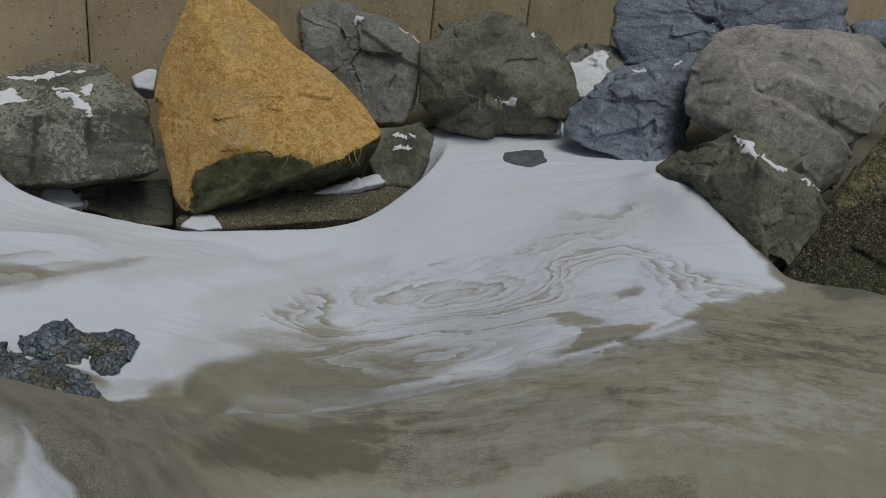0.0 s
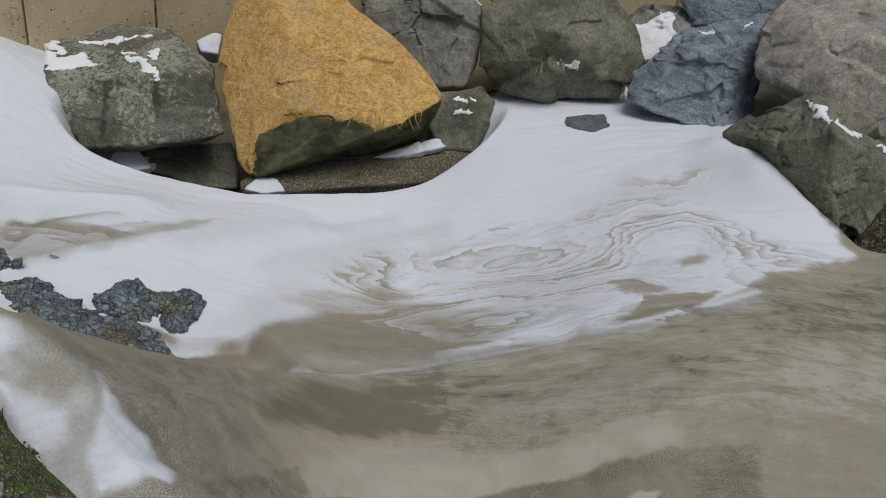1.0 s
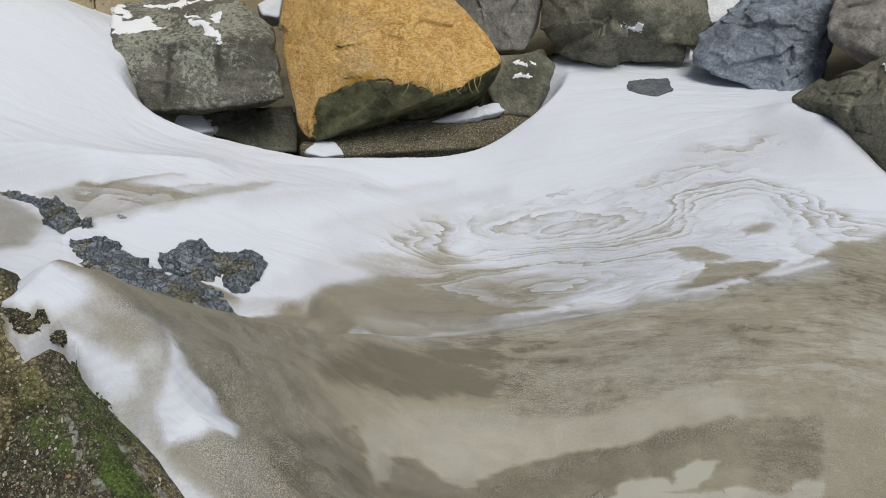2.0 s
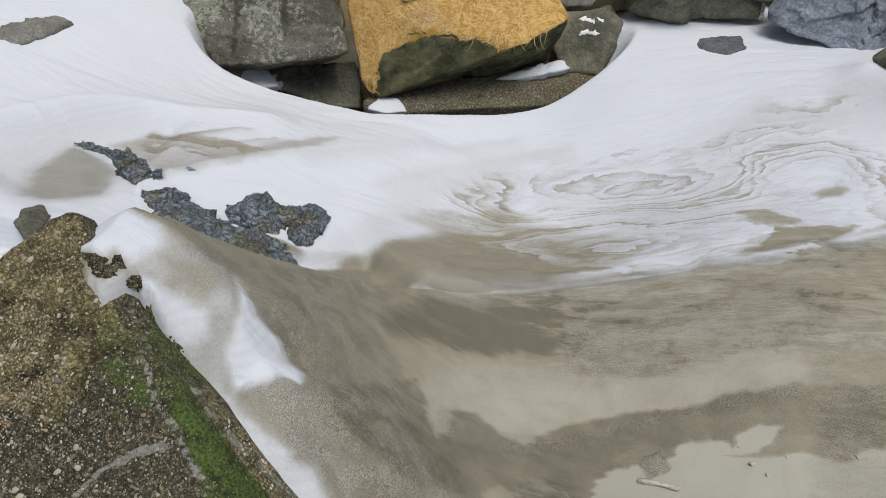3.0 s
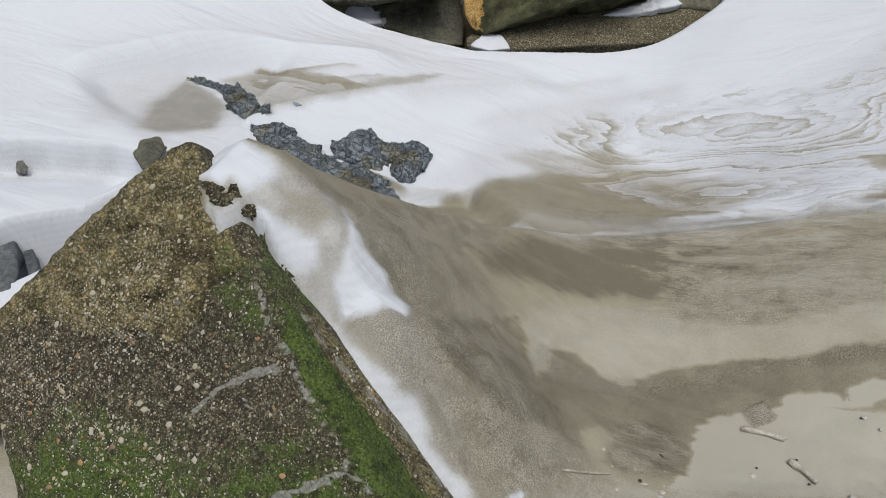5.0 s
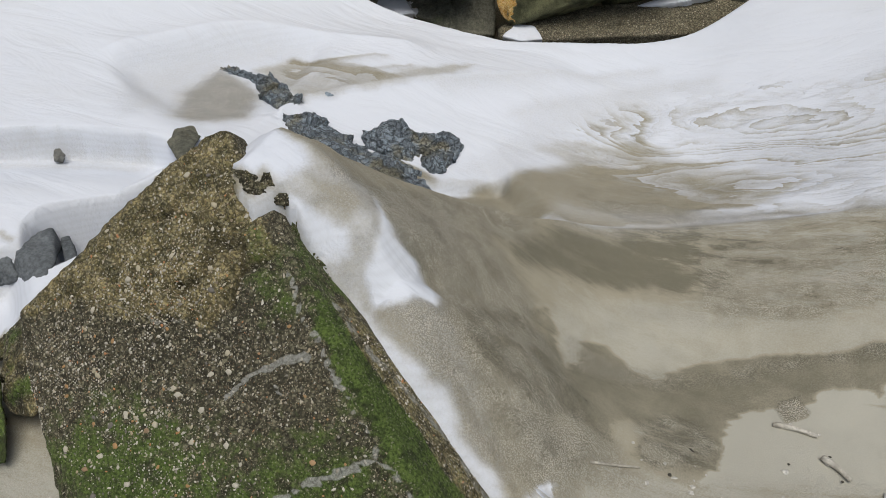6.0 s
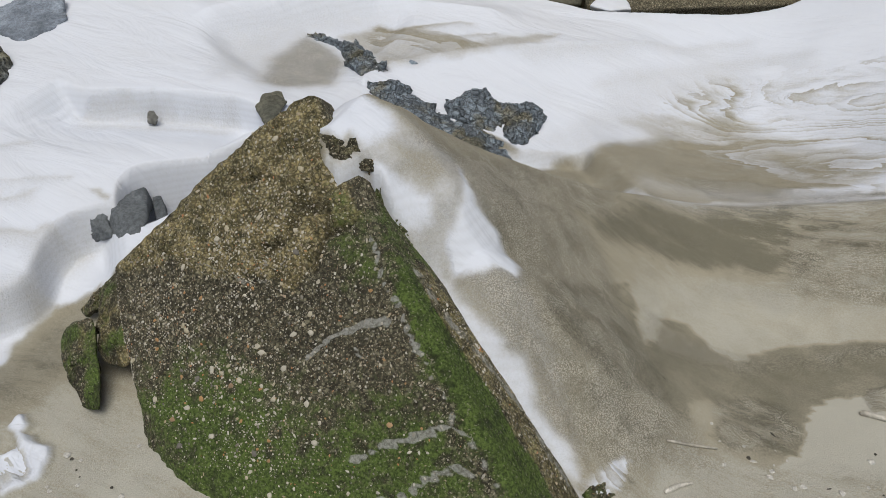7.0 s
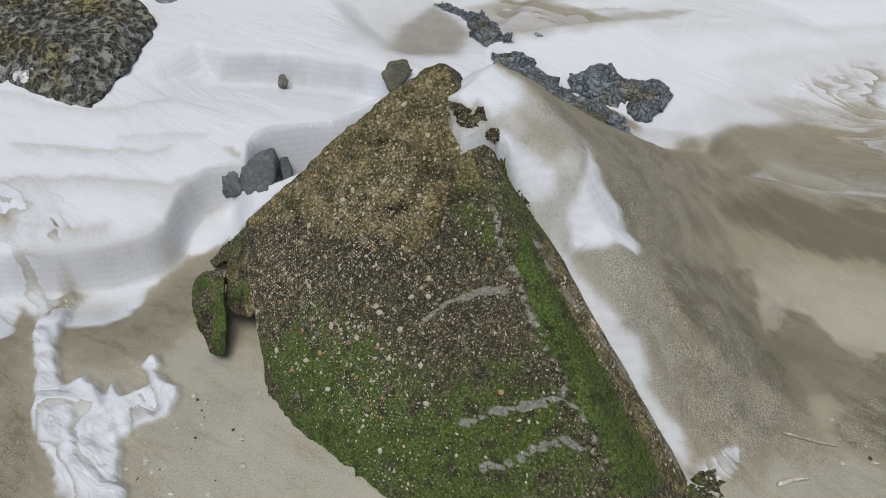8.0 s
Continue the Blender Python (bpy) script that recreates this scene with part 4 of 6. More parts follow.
lay("curl", 0.7, 0.015, [(-0.4, 1.05), (-0.373, 1.109), (-0.341, 1.165), (-0.314, 1.177), (-0.3, 1.12), (-0.33, 1.04)])

# the marbling: bands of sand and snow drawn out along the drift and folded into tongues
def tongue(x, y, cx, cy, long, wide, turn, folds):
    c, s = math.cos(turn), math.sin(turn)
    u, v = (x - cx) * c + (y - cy) * s, (y - cy) * c - (x - cx) * s
    return folds * np.exp(-((u / long) ** 2) - (v / wide) ** 2)


bx = gx + 0.09 * fbm(flat(gx, gy, 2.6, 4.0, 1.7), 3)
by = gy + 0.05 * fbm(flat(gx, gy, 3.2, 5.0, 8.8), 3)
flow = 11.0 * (by + 0.22 * bx) + 0.9 * fbm(flat(bx, by, 3.0, 9.0, 2.2), 3)
flow += tongue(bx, by, 0.02, 2.56, 0.5, 0.17, -0.26, -7.5)
flow += tongue(bx, by, 0.10, 2.89, 0.28, 0.11, -0.42, 4.0)
flow += tongue(bx, by, 0.62, 2.78, 0.17, 0.2, 0.3, -5.0)
flow += tongue(bx, by, -0.32, 2.86, 0.2, 0.1, 0.5, 3.0)
flow += tongue(bx, by, 0.62, 3.2, 0.12, 0.1, -0.4, 1.5)
# finer folds, drawn lengthwise, where the snow lies crumpled
run, across = 0.94 * gx - 0.34 * gy, 0.34 * gx + 0.94 * gy
fold = 5.0 * fbm(flat(run + 0.05 * fbm(flat(gx, gy, 9.0), 2), across + 0.06 * fbm(flat(gx, gy, 8.0, z=3.3), 2), 3.2, 9.0, 5.5), 2) + 7.0 * across
flow = np.where(cover["curl"] > 0.02, fold, flow)

near = (np.abs(gx) < 3) & (gy > -0.2)
gz = ground_height(gx, gy) + 0.01 * cover["rise"] * (1 + 0.8 * fbm(flat(wx, wy, 14.0, z=7.7), 3))
# wind ripples and lumps
gz += np.where(near, 0.012 * fbm(flat(gx, gy, 2.2, 4.0, 2.0), 3) + 0.002 * cover["snow"] * fbm(flat(wx + 0.4 * wy, wy, 4.0, 16.0, 3.0), 2) + 0.0035 * cover["streak"] * fbm(flat(gx + 0.1 * wy, wy, 9.0, 34.0, 5.0), 3), 0)
gz += cover["curl"] * (0.008 * np.sin(math.pi * (flow % 1)) + 0.014 * fbm(flat(wx, wy, 9.0, z=4.4), 2)) + np.where(near, 0.0022 * cover["swirl"] * (flow % 1), 0)
gz += np.where(near, 0.003 * cover["stipple"] * (1 - cover["snow"]) * fbm(flat(gx, gy, 40.0), 2), 0)


def ground_material():
    m = Nodes("sand_and_snow", 0.85)
    grain, fine, mid = m.noise(420, 2, 0.6), m.noise(150, 3, 0.7), m.noise(7, 6, 0.62, warp=0.5)
    lines = m.noise(3.2, 6, 0.6, stretch=(1.3, 6.5, 1, 0, 0, 0.12), warp=0.8)
    tone = m.math("ADD", m.attr("tone"), m.ramp(mid, 0.25, 0.75, -0.16, 0.16, False))
    tone = m.math("ADD", tone, m.math("MULTIPLY", m.attr("streak"), m.ramp(lines, 0.3, 0.7, -0.45, 0.45, False)))
    hatch = m.noise(15, 4, 0.55, stretch=(1, 4.5, 1, 0, 0, 0.2), warp=1.5)
    tone = m.math("ADD", tone, m.math("MULTIPLY", m.attr("streak"), m.ramp(hatch, 0.36, 0.58, -0.2, 0.12)))
    grit = m.math("ADD", m.math("MULTIPLY", m.attr("stipple"), 0.9), 0.12)
    tone = m.math("ADD", tone, m.math("MULTIPLY", grit, m.ramp(m.noise(230, 2, 0.6), 0.3, 0.7, -0.3, 0.36, False)))
    sand = m.mix(m.ramp(tone, 0.0, 0.5), SAND_DARK, SAND_MID)
    sand = m.mix(m.ramp(tone, 0.5, 1.0), sand, SAND_PALE)
    sand = m.mix(m.math("MULTIPLY", grit, m.ramp(grain, 0.35, 0.65, 0.6, 0)), sand, m.mix(0.5, sand, (0.05, 0.045, 0.03)))
    # frozen grains: pale specks standing on the sand
    speck = m.math("MULTIPLY", m.attr("stipple"), m.ramp(m.noise(390, 2, 0.5), 0.5, 0.57))
    speck = m.math("MINIMUM", m.math("MULTIPLY", speck, m.ramp(m.noise(14, 3, 0.6), 0.35, 0.6, 0.25, 1.0)), 1.0)
    sand = m.mix(speck, sand, (0.64, 0.6, 0.5))
    # marbled snow: nested bands, each with a dark rim that fades to one side, some sandier than others
    phase = m.math("ADD", m.attr("flow"), m.ramp(m.noise(6, 5, 0.62, stretch=(1, 2.2, 1), warp=0.6), 0.25, 0.75, -0.8, 0.8, False))
    band = m.math("FRACT", phase)
    rich = m.chance(m.math("FLOOR", phase))
    tint = m.math("MULTIPLY", m.math("POWER", m.math("SUBTRACT", 1.0, band), 1.3), m.ramp(rich, 0.1, 1.0, 0.2, 1.0))
    line = m.math("MULTIPLY", m.ramp(band, 0.0, 0.15, 0.9, 0.0), m.ramp(rich, 0.2, 0.8, 0.3, 1.0))
    hair = m.math("FRACT", m.math("MULTIPLY", phase, 3.7))
    hair = m.math("MULTIPLY", m.ramp(hair, 0.0, 0.3, 0.3, 0.0), m.ramp(m.noise(9, 3, 0.5), 0.45, 0.6))
    patchy = m.ramp(m.noise(2.6, 4, 0.6, stretch=(1, 2.4, 1)), 0.32, 0.55, 0.3, 1.2)
    vein = m.math("MULTIPLY", m.math("MAXIMUM", m.math("MULTIPLY", m.attr("swirl"), patchy), m.attr("curl")), m.math("MAXIMUM", m.math("MAXIMUM", tint, line), hair))
    # thin grey bands by height, only on the drift's steep faces
    grey_band = m.math("FRACT", m.math("ADD", m.math("MULTIPLY", m.height(), 52.0), m.ramp(m.noise(1.6, 3, 0.55), 0, 1, 0, 7.0, False)))
    grey_band = m.math("MULTIPLY", m.ramp(m.math("ABSOLUTE", m.math("SUBTRACT", grey_band, 0.5)), 0.1, 0.48), m.ramp(m.normal_z(), 0.9, 0.65, 0.0, 0.12))
    dirt = m.ramp(m.noise(2.4, 5, 0.6, stretch=(1, 2.5, 1)), 0.45, 0.8, 0, 0.16)
    white = m.mix(dirt, (0.66, 0.688, 0.745), (0.52, 0.515, 0.49))
    white = m.mix(grey_band, white, (0.42, 0.43, 0.44))
    cov = m.math("SUBTRACT", m.attr("snow"), vein)
    cov = m.math("ADD", cov, m.ramp(fine, 0.2, 0.8, -0.11, 0.11, False))
    cov = m.math("ADD", cov, m.math("MULTIPLY", m.math("MULTIPLY", m.attr("swirl"), m.ramp(m.attr("snow"), 0.97, 0.7)), m.ramp(rich, 0.0, 1.0, 0.42, -0.42, False)))
    colour = m.mix(m.ramp(cov, 0.05, 0.98), sand, white)
    bare = m.math("SUBTRACT", 1.0, m.ramp(cov, 0.2, 0.8))
    n = m.bump(m.math("MULTIPLY", bare, speck), 0.9, 0.006)
    n = m.bump(m.math("MULTIPLY", m.math("MULTIPLY", m.math("ADD", bare, 0.12), grit), grain), 0.7, 0.005, n)
    n = m.bump(m.math("MULTIPLY", vein, -1.0), 0.5, 0.01, n)
    n = m.bump(m.math("MULTIPLY", m.noise(2.2, 5, 0.55, stretch=(1, 3.5, 1, 0, 0, 0.35), warp=1.4), m.ramp(cov, 0.5, 0.9)), 0.35, 0.045, n)
    return m.done(colour, n, m.ramp(tone, 0.0, 0.4, 0.6, 0.9))


SAND_DARK, SAND_MID, SAND_PALE = (0.155, 0.143, 0.1), (0.335, 0.305, 0.228), (0.455, 0.438, 0.37)
ground = mesh_object("ground", np.stack([gx, gy, gz], 1), ground_faces, ground_material())
for what in ("snow", "tone", "stipple", "swirl", "streak", "curl"):
    attribute(ground, what, cover[what])
attribute(ground, "flow", flow)
tagged(ground, "beige beach sand with wind-packed white snow drifts", "ground", kind="structure")

# ---- rocks ----
def surface(x, y):
    return float(ground_height(np.array([x]), np.array([y]))[0])


def hull_planes(points):
    """Outward planes (normal, offset) of the convex hull of a few corners."""
    pts = np.array(points, float)
    n = len(pts)
    found = []
    for i in range(n):
        for j in range(i + 1, n):
            for k in range(j + 1, n):
                nrm = np.cross(pts[j] - pts[i], pts[k] - pts[i])
                size = np.linalg.norm(nrm)
                if size < 1e-7:
                    continue
                nrm = nrm / size
                side = (pts - pts[i]) @ nrm
                if side.max() < 1e-6:
                    pass
                elif side.min() > -1e-6:
                    nrm = -nrm
                else:
                    continue
                if not any(nrm @ f[0] > 0.9995 for f in found):
                    found.append((nrm, pts[i] @ nrm))
    return np.array([f[0] for f in found]), np.array([f[1] for f in found])


SPHERES = {}


def sphere(level):
    if level not in SPHERES:
        bm = bmesh.new()
        bmesh.ops.create_icosphere(bm, subdivisions=level, radius=1)
        bm.verts.ensure_lookup_table()
        SPHERES[level] = (np.array([v.co[:] for v in bm.verts]), np.array([[v.index for v in f.verts] for f in bm.faces]))
        bm.free()
    return SPHERES[level]


def boulder(corners, deep=0.3, drop=0.0, shrink=0.85, level=6, sharp=200, lump=0.02, rough=0.008, bed=None, chips=22, facet=1.0, seed=0, marks=()):
    """A broken boulder: flat faces between the given corners and a hidden back, chipped edges, lumps, ledges and roughness.
    marks: (what, amount, width, line) laid along lines on its skin, such as clinging snow. Returns vertices, faces, marks' amounts."""
    front = np.array(corners, float)
    middle = front.mean(0)
    away = (middle - (-0.15, 0.12, 0)) * (1, 1, 0)
    away /= np.linalg.norm(away)
    back = middle + (front - middle) * shrink + away * deep - np.array((0, 0, drop))
    everything = np.vstack([front, back])
    normals, offsets = hull_planes(everything)
    centre = everything.mean(0)
    reach = offsets - normals @ centre
    if chips:
        dice = np.random.RandomState(seed + 100)
        cut = dice.normal(size=(chips, 3))
        cut /= np.linalg.norm(cut, axis=1)[:, None]
        support = ((everything - centre) @ cut.T).max(0)
        normals = np.vstack([normals, cut])
        reach = np.concatenate([reach, support * dice.uniform(0.93, 1.0, chips)])
    way, faces = sphere(level)
    share = np.maximum(way @ normals.T / reach, 1e-4)
    top = share.max(1)
    r = 1 / (top * ((share / top[:, None]) ** sharp).sum(1) ** (1 / sharp))
    p = way * r[:, None]
    size = np.median(r)
    q = p + seed * 3.7
    ledge = fbm(q / (size * 0.9), 3)
    if chips:
        # broken facets: each patch of the skin is set a little in or out and leans its own way
        for many, much in ((26, 1.25), (90, 0.45), (320, 0.2)):
            heart = dice.normal(size=(many, 3))
            heart /= np.linalg.norm(heart, axis=1)[:, None]
            bent = way + 0.10 * np.stack([perlin(q / (size * 0.5) + 9.7 * c) for c in range(3)], 1)
            which = np.argmax(bent @ heart.T, 1)
            lean = dice.normal(size=(many, 3)) * 1.3
            off = dice.uniform(-0.5, 0.5, many)
            r = r + facet * rough * much * (off[which] + (lean[which] * (way - heart[which])).sum(1) * math.sqrt(many) * 0.25)
    r = r + lump * ledge + rough * 0.35 * (1 - 2 * np.abs(fbm(q / (size * 0.35), 4))) + rough * 0.35 * fbm(q / 0.035, 3)
    if bed is not None:
        across = q @ (np.array(bed, float) / np.linalg.norm(bed)) / 0.05 + 1.5 * perlin(q / 0.2)
        step = np.floor(across) + smooth(0.6, 1.0, across % 1)
        r = r + rough * 1.6 * (np.sin(np.floor(across) * 12.9898) * 43758.5453 % 1 - 0.5) * smooth(0.0, 0.25, across % 1) * smooth(0.0, 0.25, 1 - across % 1)
    found = {}
    v = way * r[:, None] + centre
    for what, amount, width, line in marks:
        d = space_distance(v + (0.35 if what == "algae" else 1.3) * width * np.stack([fbm(v / (1.6 * width) + 3.1 * k, 4) for k in range(3)], 1), line)
        a = amount * smooth(width, width * 0.45, d)
        found[what] = np.maximum(found.get(what, 0 * a), a)
        if what == "snow":
            r = r + 0.012 * a
        if what == "crack":
            r = r - 0.02 * a
    return way * r[:, None] + centre, faces, found


def space_distance(p, line):
    pts = np.array(line, float)
    if len(pts) == 1:
        return np.linalg.norm(p - pts[0], axis=1)
    best = np.full(len(p), 1e9)
    for a, b in zip(pts[:-1], pts[1:]):
        t = np.clip((p - a) @ (b - a) / ((b - a) @ (b - a)), 0, 1)
        best = np.minimum(best, np.linalg.norm(p - a - t[:, None] * (b - a), axis=1))
    return best


def rock(corners, material, label, deep=0.3, drop=0.0, shrink=0.85, **form):
    v, f, found = boulder(corners, deep, drop, shrink, **form)
    ob = mesh_object("boulder", v, f, material)
    for what in found:
        attribute(ob, what, found[what])
    return tagged(ob, label, "rock", group="sea wall boulders")


def rock_group(lumps, material, label):
    """One ragged rock of several lumps that show above the snow."""
    base = new("rock_outcrop")
    for form in lumps:
        v, f, _ = boulder(**form)
        mesh_object("lump", v, f, material, base)
    return tagged(base, label, "rock")


rock(
    [(-1.947, 3.45, 0.445), (-1.252, 3.5, 0.53), (-1.176, 3.45, 0.294), (-1.326, 3.4, 0.256), (-1.748, 3.35, 0.181),
     (-1.833, 3.4, 0.325), (-2.065, 3.75, 0.511), (-1.847, 3.95, 0.591), (-1.58, 3.95, 0.592), (-1.32, 3.75, 0.512)],
    M_LICHEN, "grey boulder with pale lichen and snow patches", .15, .1, .9, bed=(0.1, 0.3, 1), lump=0.01, rough=0.012, facet=0.5, chips=5, seed=1,
    marks=[("snow", 1, 0.075, [(-2.01, 3.64, 0.49), (-1.90, 3.58, 0.49), (-1.82, 3.58, 0.49)]),
           ("snow", 1, 0.05, [(-1.97, 3.53, 0.52), (-1.91, 3.58, 0.48), (-1.84, 3.62, 0.50)]),
           ("snow", 1, 0.035, [(-1.65, 3.64, 0.53), (-1.57, 3.57, 0.52), (-1.50, 3.51, 0.51)]),
           ("snow", 1, 0.025, [(-1.56, 3.68, 0.55), (-1.53, 3.59, 0.53)]),
           ("snow", 0.9, 0.03, [(-1.90, 3.77, 0.54), (-1.77, 3.75, 0.55), (-1.64, 3.83, 0.57)]),
           ("snow", 0.9, 0.04, [(-2.05, 3.75, 0.51), (-1.96, 3.67, 0.50)]),
           ("streak", 1, 0.022, [(-1.68, 3.46, 0.45), (-1.67, 3.40, 0.32), (-1.68, 3.38, 0.26)]),
           ("streak", 1, 0.022, [(-1.47, 3.48, 0.49), (-1.46, 3.43, 0.36)]),
           ("vein", 1, 0.006, [(-1.49, 3.78, 0.63), (-1.43, 3.79, 0.58), (-1.33, 3.61, 0.54), (-1.27, 3.49, 0.52)])])
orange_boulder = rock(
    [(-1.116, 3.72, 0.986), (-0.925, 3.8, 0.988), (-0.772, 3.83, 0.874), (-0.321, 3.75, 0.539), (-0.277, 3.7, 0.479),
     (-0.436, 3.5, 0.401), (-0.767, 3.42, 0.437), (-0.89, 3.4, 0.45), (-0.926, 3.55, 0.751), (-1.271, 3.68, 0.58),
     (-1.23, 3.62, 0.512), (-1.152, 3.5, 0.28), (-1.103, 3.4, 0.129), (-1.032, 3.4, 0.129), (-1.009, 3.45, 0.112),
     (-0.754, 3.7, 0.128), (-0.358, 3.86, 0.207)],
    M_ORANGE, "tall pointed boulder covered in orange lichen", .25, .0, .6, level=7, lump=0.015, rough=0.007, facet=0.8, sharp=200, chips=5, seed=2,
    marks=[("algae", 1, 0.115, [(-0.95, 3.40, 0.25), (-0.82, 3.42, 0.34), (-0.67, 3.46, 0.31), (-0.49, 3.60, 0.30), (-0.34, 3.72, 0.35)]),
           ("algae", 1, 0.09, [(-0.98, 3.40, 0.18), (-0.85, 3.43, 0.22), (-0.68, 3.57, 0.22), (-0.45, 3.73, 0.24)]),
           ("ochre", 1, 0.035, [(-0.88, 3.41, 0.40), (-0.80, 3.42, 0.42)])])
rock(
    [(-1.108, 3.4, 0.102), (-1.034, 3.497, 0.106), (-0.744, 3.642, 0.156), (-0.077, 3.836, 0.219), (-0.053, 3.787, 0.182),
     (-0.203, 3.593, 0.131), (-0.889, 3.4, 0.081), (-1.066, 3.351, 0.057)],
    M_CONC, "dark broken slab of pebbly concrete", .1, .2, 1.0, lump=0.008, rough=0.004, sharp=150, chips=4, seed=3,
    marks=[("snow", 1, 0.028, [(-0.76, 3.74, 0.11), (-0.56, 3.79, 0.15), (-0.35, 3.81, 0.20), (-0.22, 3.81, 0.22)]),
           ("snow", 1, 0.05, [(-1.09, 3.51, 0.06), (-0.99, 3.53, 0.06), (-0.93, 3.50, 0.04)]),
           ("pale", 1, 0.012, [(-0.29, 3.84, 0.15), (-0.26, 3.77, 0.12), (-0.24, 3.71, 0.09)])])
rock(
    [(-1.633, 3.6, 0.103), (-1.215, 3.7, 0.167), (-1.154, 3.55, -0.002), (-1.307, 3.5, 0.002), (-1.523, 3.5, 0.059)],
    M_GREEN_GREY, "flat dark wet stone wedged under boulders", .25, .12, .95, lump=0.01, rough=0.006, chips=6, seed=4,
    marks=[("snow", 1, 0.045, [(-1.71, 3.58, 0.08), (-1.64, 3.61, 0.07), (-1.54, 3.52, 0.07)])])
rock(
    [(-0.764, 4.2, 0.9), (-0.7, 4.25, 0.932), (-0.519, 4.2, 0.945), (-0.434, 4.2, 0.883), (-0.269, 4.2, 0.86),
     (-0.146, 4.15, 0.788), (-0.12, 4.1, 0.705), (-0.137, 4.05, 0.523), (-0.183, 4, 0.442), (-0.332, 4, 0.445),
     (-0.609, 4.05, 0.445), (-0.711, 4.1, 0.776)],
    M_GREY, "cracked grey boulder edged with snow", .3, .0, .85, level=7, lump=0.006, rough=0.008, facet=1.9, seed=5,
    marks=[("snow", 1, 0.02, [(-0.45, 4.17, 0.88), (-0.27, 4.30, 0.85), (-0.17, 4.29, 0.79), (-0.14, 4.28, 0.74)]),
           ("crack", 1, 0.012, [(-0.46, 4.17, 0.87), (-0.43, 4.11, 0.75), (-0.46, 4.08, 0.68)])])
rock(
    [(-0.131, 4.1, 0.811), (-0.04, 4.2, 0.898), (0.158, 4.25, 0.974), (0.279, 4.2, 0.972), (0.448, 4.15, 0.905),
     (0.562, 4.1, 0.751), (0.601, 4.05, 0.643), (0.552, 4, 0.483), (0.13, 3.95, 0.439), (-0.034, 4, 0.457),
     (-0.11, 4, 0.538), (-0.115, 4, 0.726), (0.183, 3.8, 0.797), (0.026, 3.88, 0.635)],
    M_GREEN_GREY, "rough dark green-grey boulder", .3, .0, .85, level=7, lump=0.006, rough=0.008, facet=1.9, seed=6,
    marks=[("snow", 1, 0.022, [(0.30, 3.89, 0.64), (0.31, 3.90, 0.63)]),
           ("snow", 0.8, 0.014, [(0.23, 3.88, 0.64), (0.29, 3.90, 0.62)]),
           ("snow", 1, 0.022, [(0.38, 4.11, 0.90), (0.48, 4.18, 0.86), (0.53, 4.16, 0.81)])])
rock(
    [(0.581, 4.45, 0.755), (0.667, 4.5, 0.823), (0.876, 4.5, 0.822), (0.954, 4.4, 0.775), (0.941, 4.35, 0.638),
     (0.649, 4.3, 0.574)],
    M_GREY, "low boulder with a cap of snow", .2, .0, .9, level=5, lump=0.01, rough=0.01, seed=7,
    marks=[("snow", 1, 0.16, [(0.64, 4.40, 0.70), (0.73, 4.41, 0.73), (0.78, 4.42, 0.77)])])
rock(
    [(0.589, 3.95, 0.625), (0.708, 4, 0.761), (0.879, 4, 0.845), (1.13, 4, 0.924), (1.156, 3.9, 0.856),
     (1.125, 3.8, 0.693), (1.079, 3.7, 0.545), (0.92, 3.6, 0.454), (0.706, 3.7, 0.479), (0.544, 3.8, 0.525),
     (0.823, 3.7, 0.787), (0.959, 3.78, 0.834)],
    M_BLUE, "fractured blue-grey boulder among others", .3, .05, .85, level=7, lump=0.006, rough=0.008, facet=1.9, bed=(0.5, 0.2, 1), seed=8,
    marks=[("snow", 1, 0.022, [(0.85, 3.92, 0.82), (0.90, 3.90, 0.84)]),
           ("snow", 0.8, 0.016, [(1.00, 3.88, 0.87), (1.08, 3.96, 0.93)])])
rock(
    [(0.819, 4.5, 1.045), (0.886, 4.5, 1.15), (1.881, 4.4, 1.267), (2.021, 4.4, 1.117), (1.966, 4.3, 1.029),
     (1.41, 4.3, 0.956), (1.258, 4.3, 0.87), (0.951, 4.4, 0.79), (0.849, 4.45, 0.914)],
    M_BLUE, "large blue-grey boulder against the sea wall", .12, .05, .9, level=7, lump=0.006, rough=0.008, facet=1.9, bed=(0.2, 0.4, 1), seed=9)
rock(
    [(1.149, 3.9, 0.995), (1.313, 3.95, 1.08), (1.926, 4, 1.095), (2.031, 3.85, 0.985), (1.925, 3.6, 0.903),
     (1.756, 3.5, 0.812), (1.679, 3.4, 0.534), (1.526, 3.35, 0.552), (1.24, 3.4, 0.712), (1.144, 3.42, 0.744),
     (1.028, 3.6, 0.704), (0.992, 3.62, 0.774), (1.073, 3.8, 0.917), (1.317, 3.42, 0.971), (1.522, 3.38, 0.922),
     (1.71, 3.4, 0.861)],
    M_BROWN, "large brown-grey boulder with pale veins", .35, .05, .8, level=7, lump=0.006, rough=0.008, facet=1.9, seed=10,
    marks=[("vein", 0.8, 0.02, [(1.08, 3.58, 0.83), (1.15, 3.52, 0.86), (1.18, 3.46, 0.83)]),
           ("pale", 0.7, 0.05, [(1.10, 3.60, 0.86), (1.16, 3.50, 0.86)])])
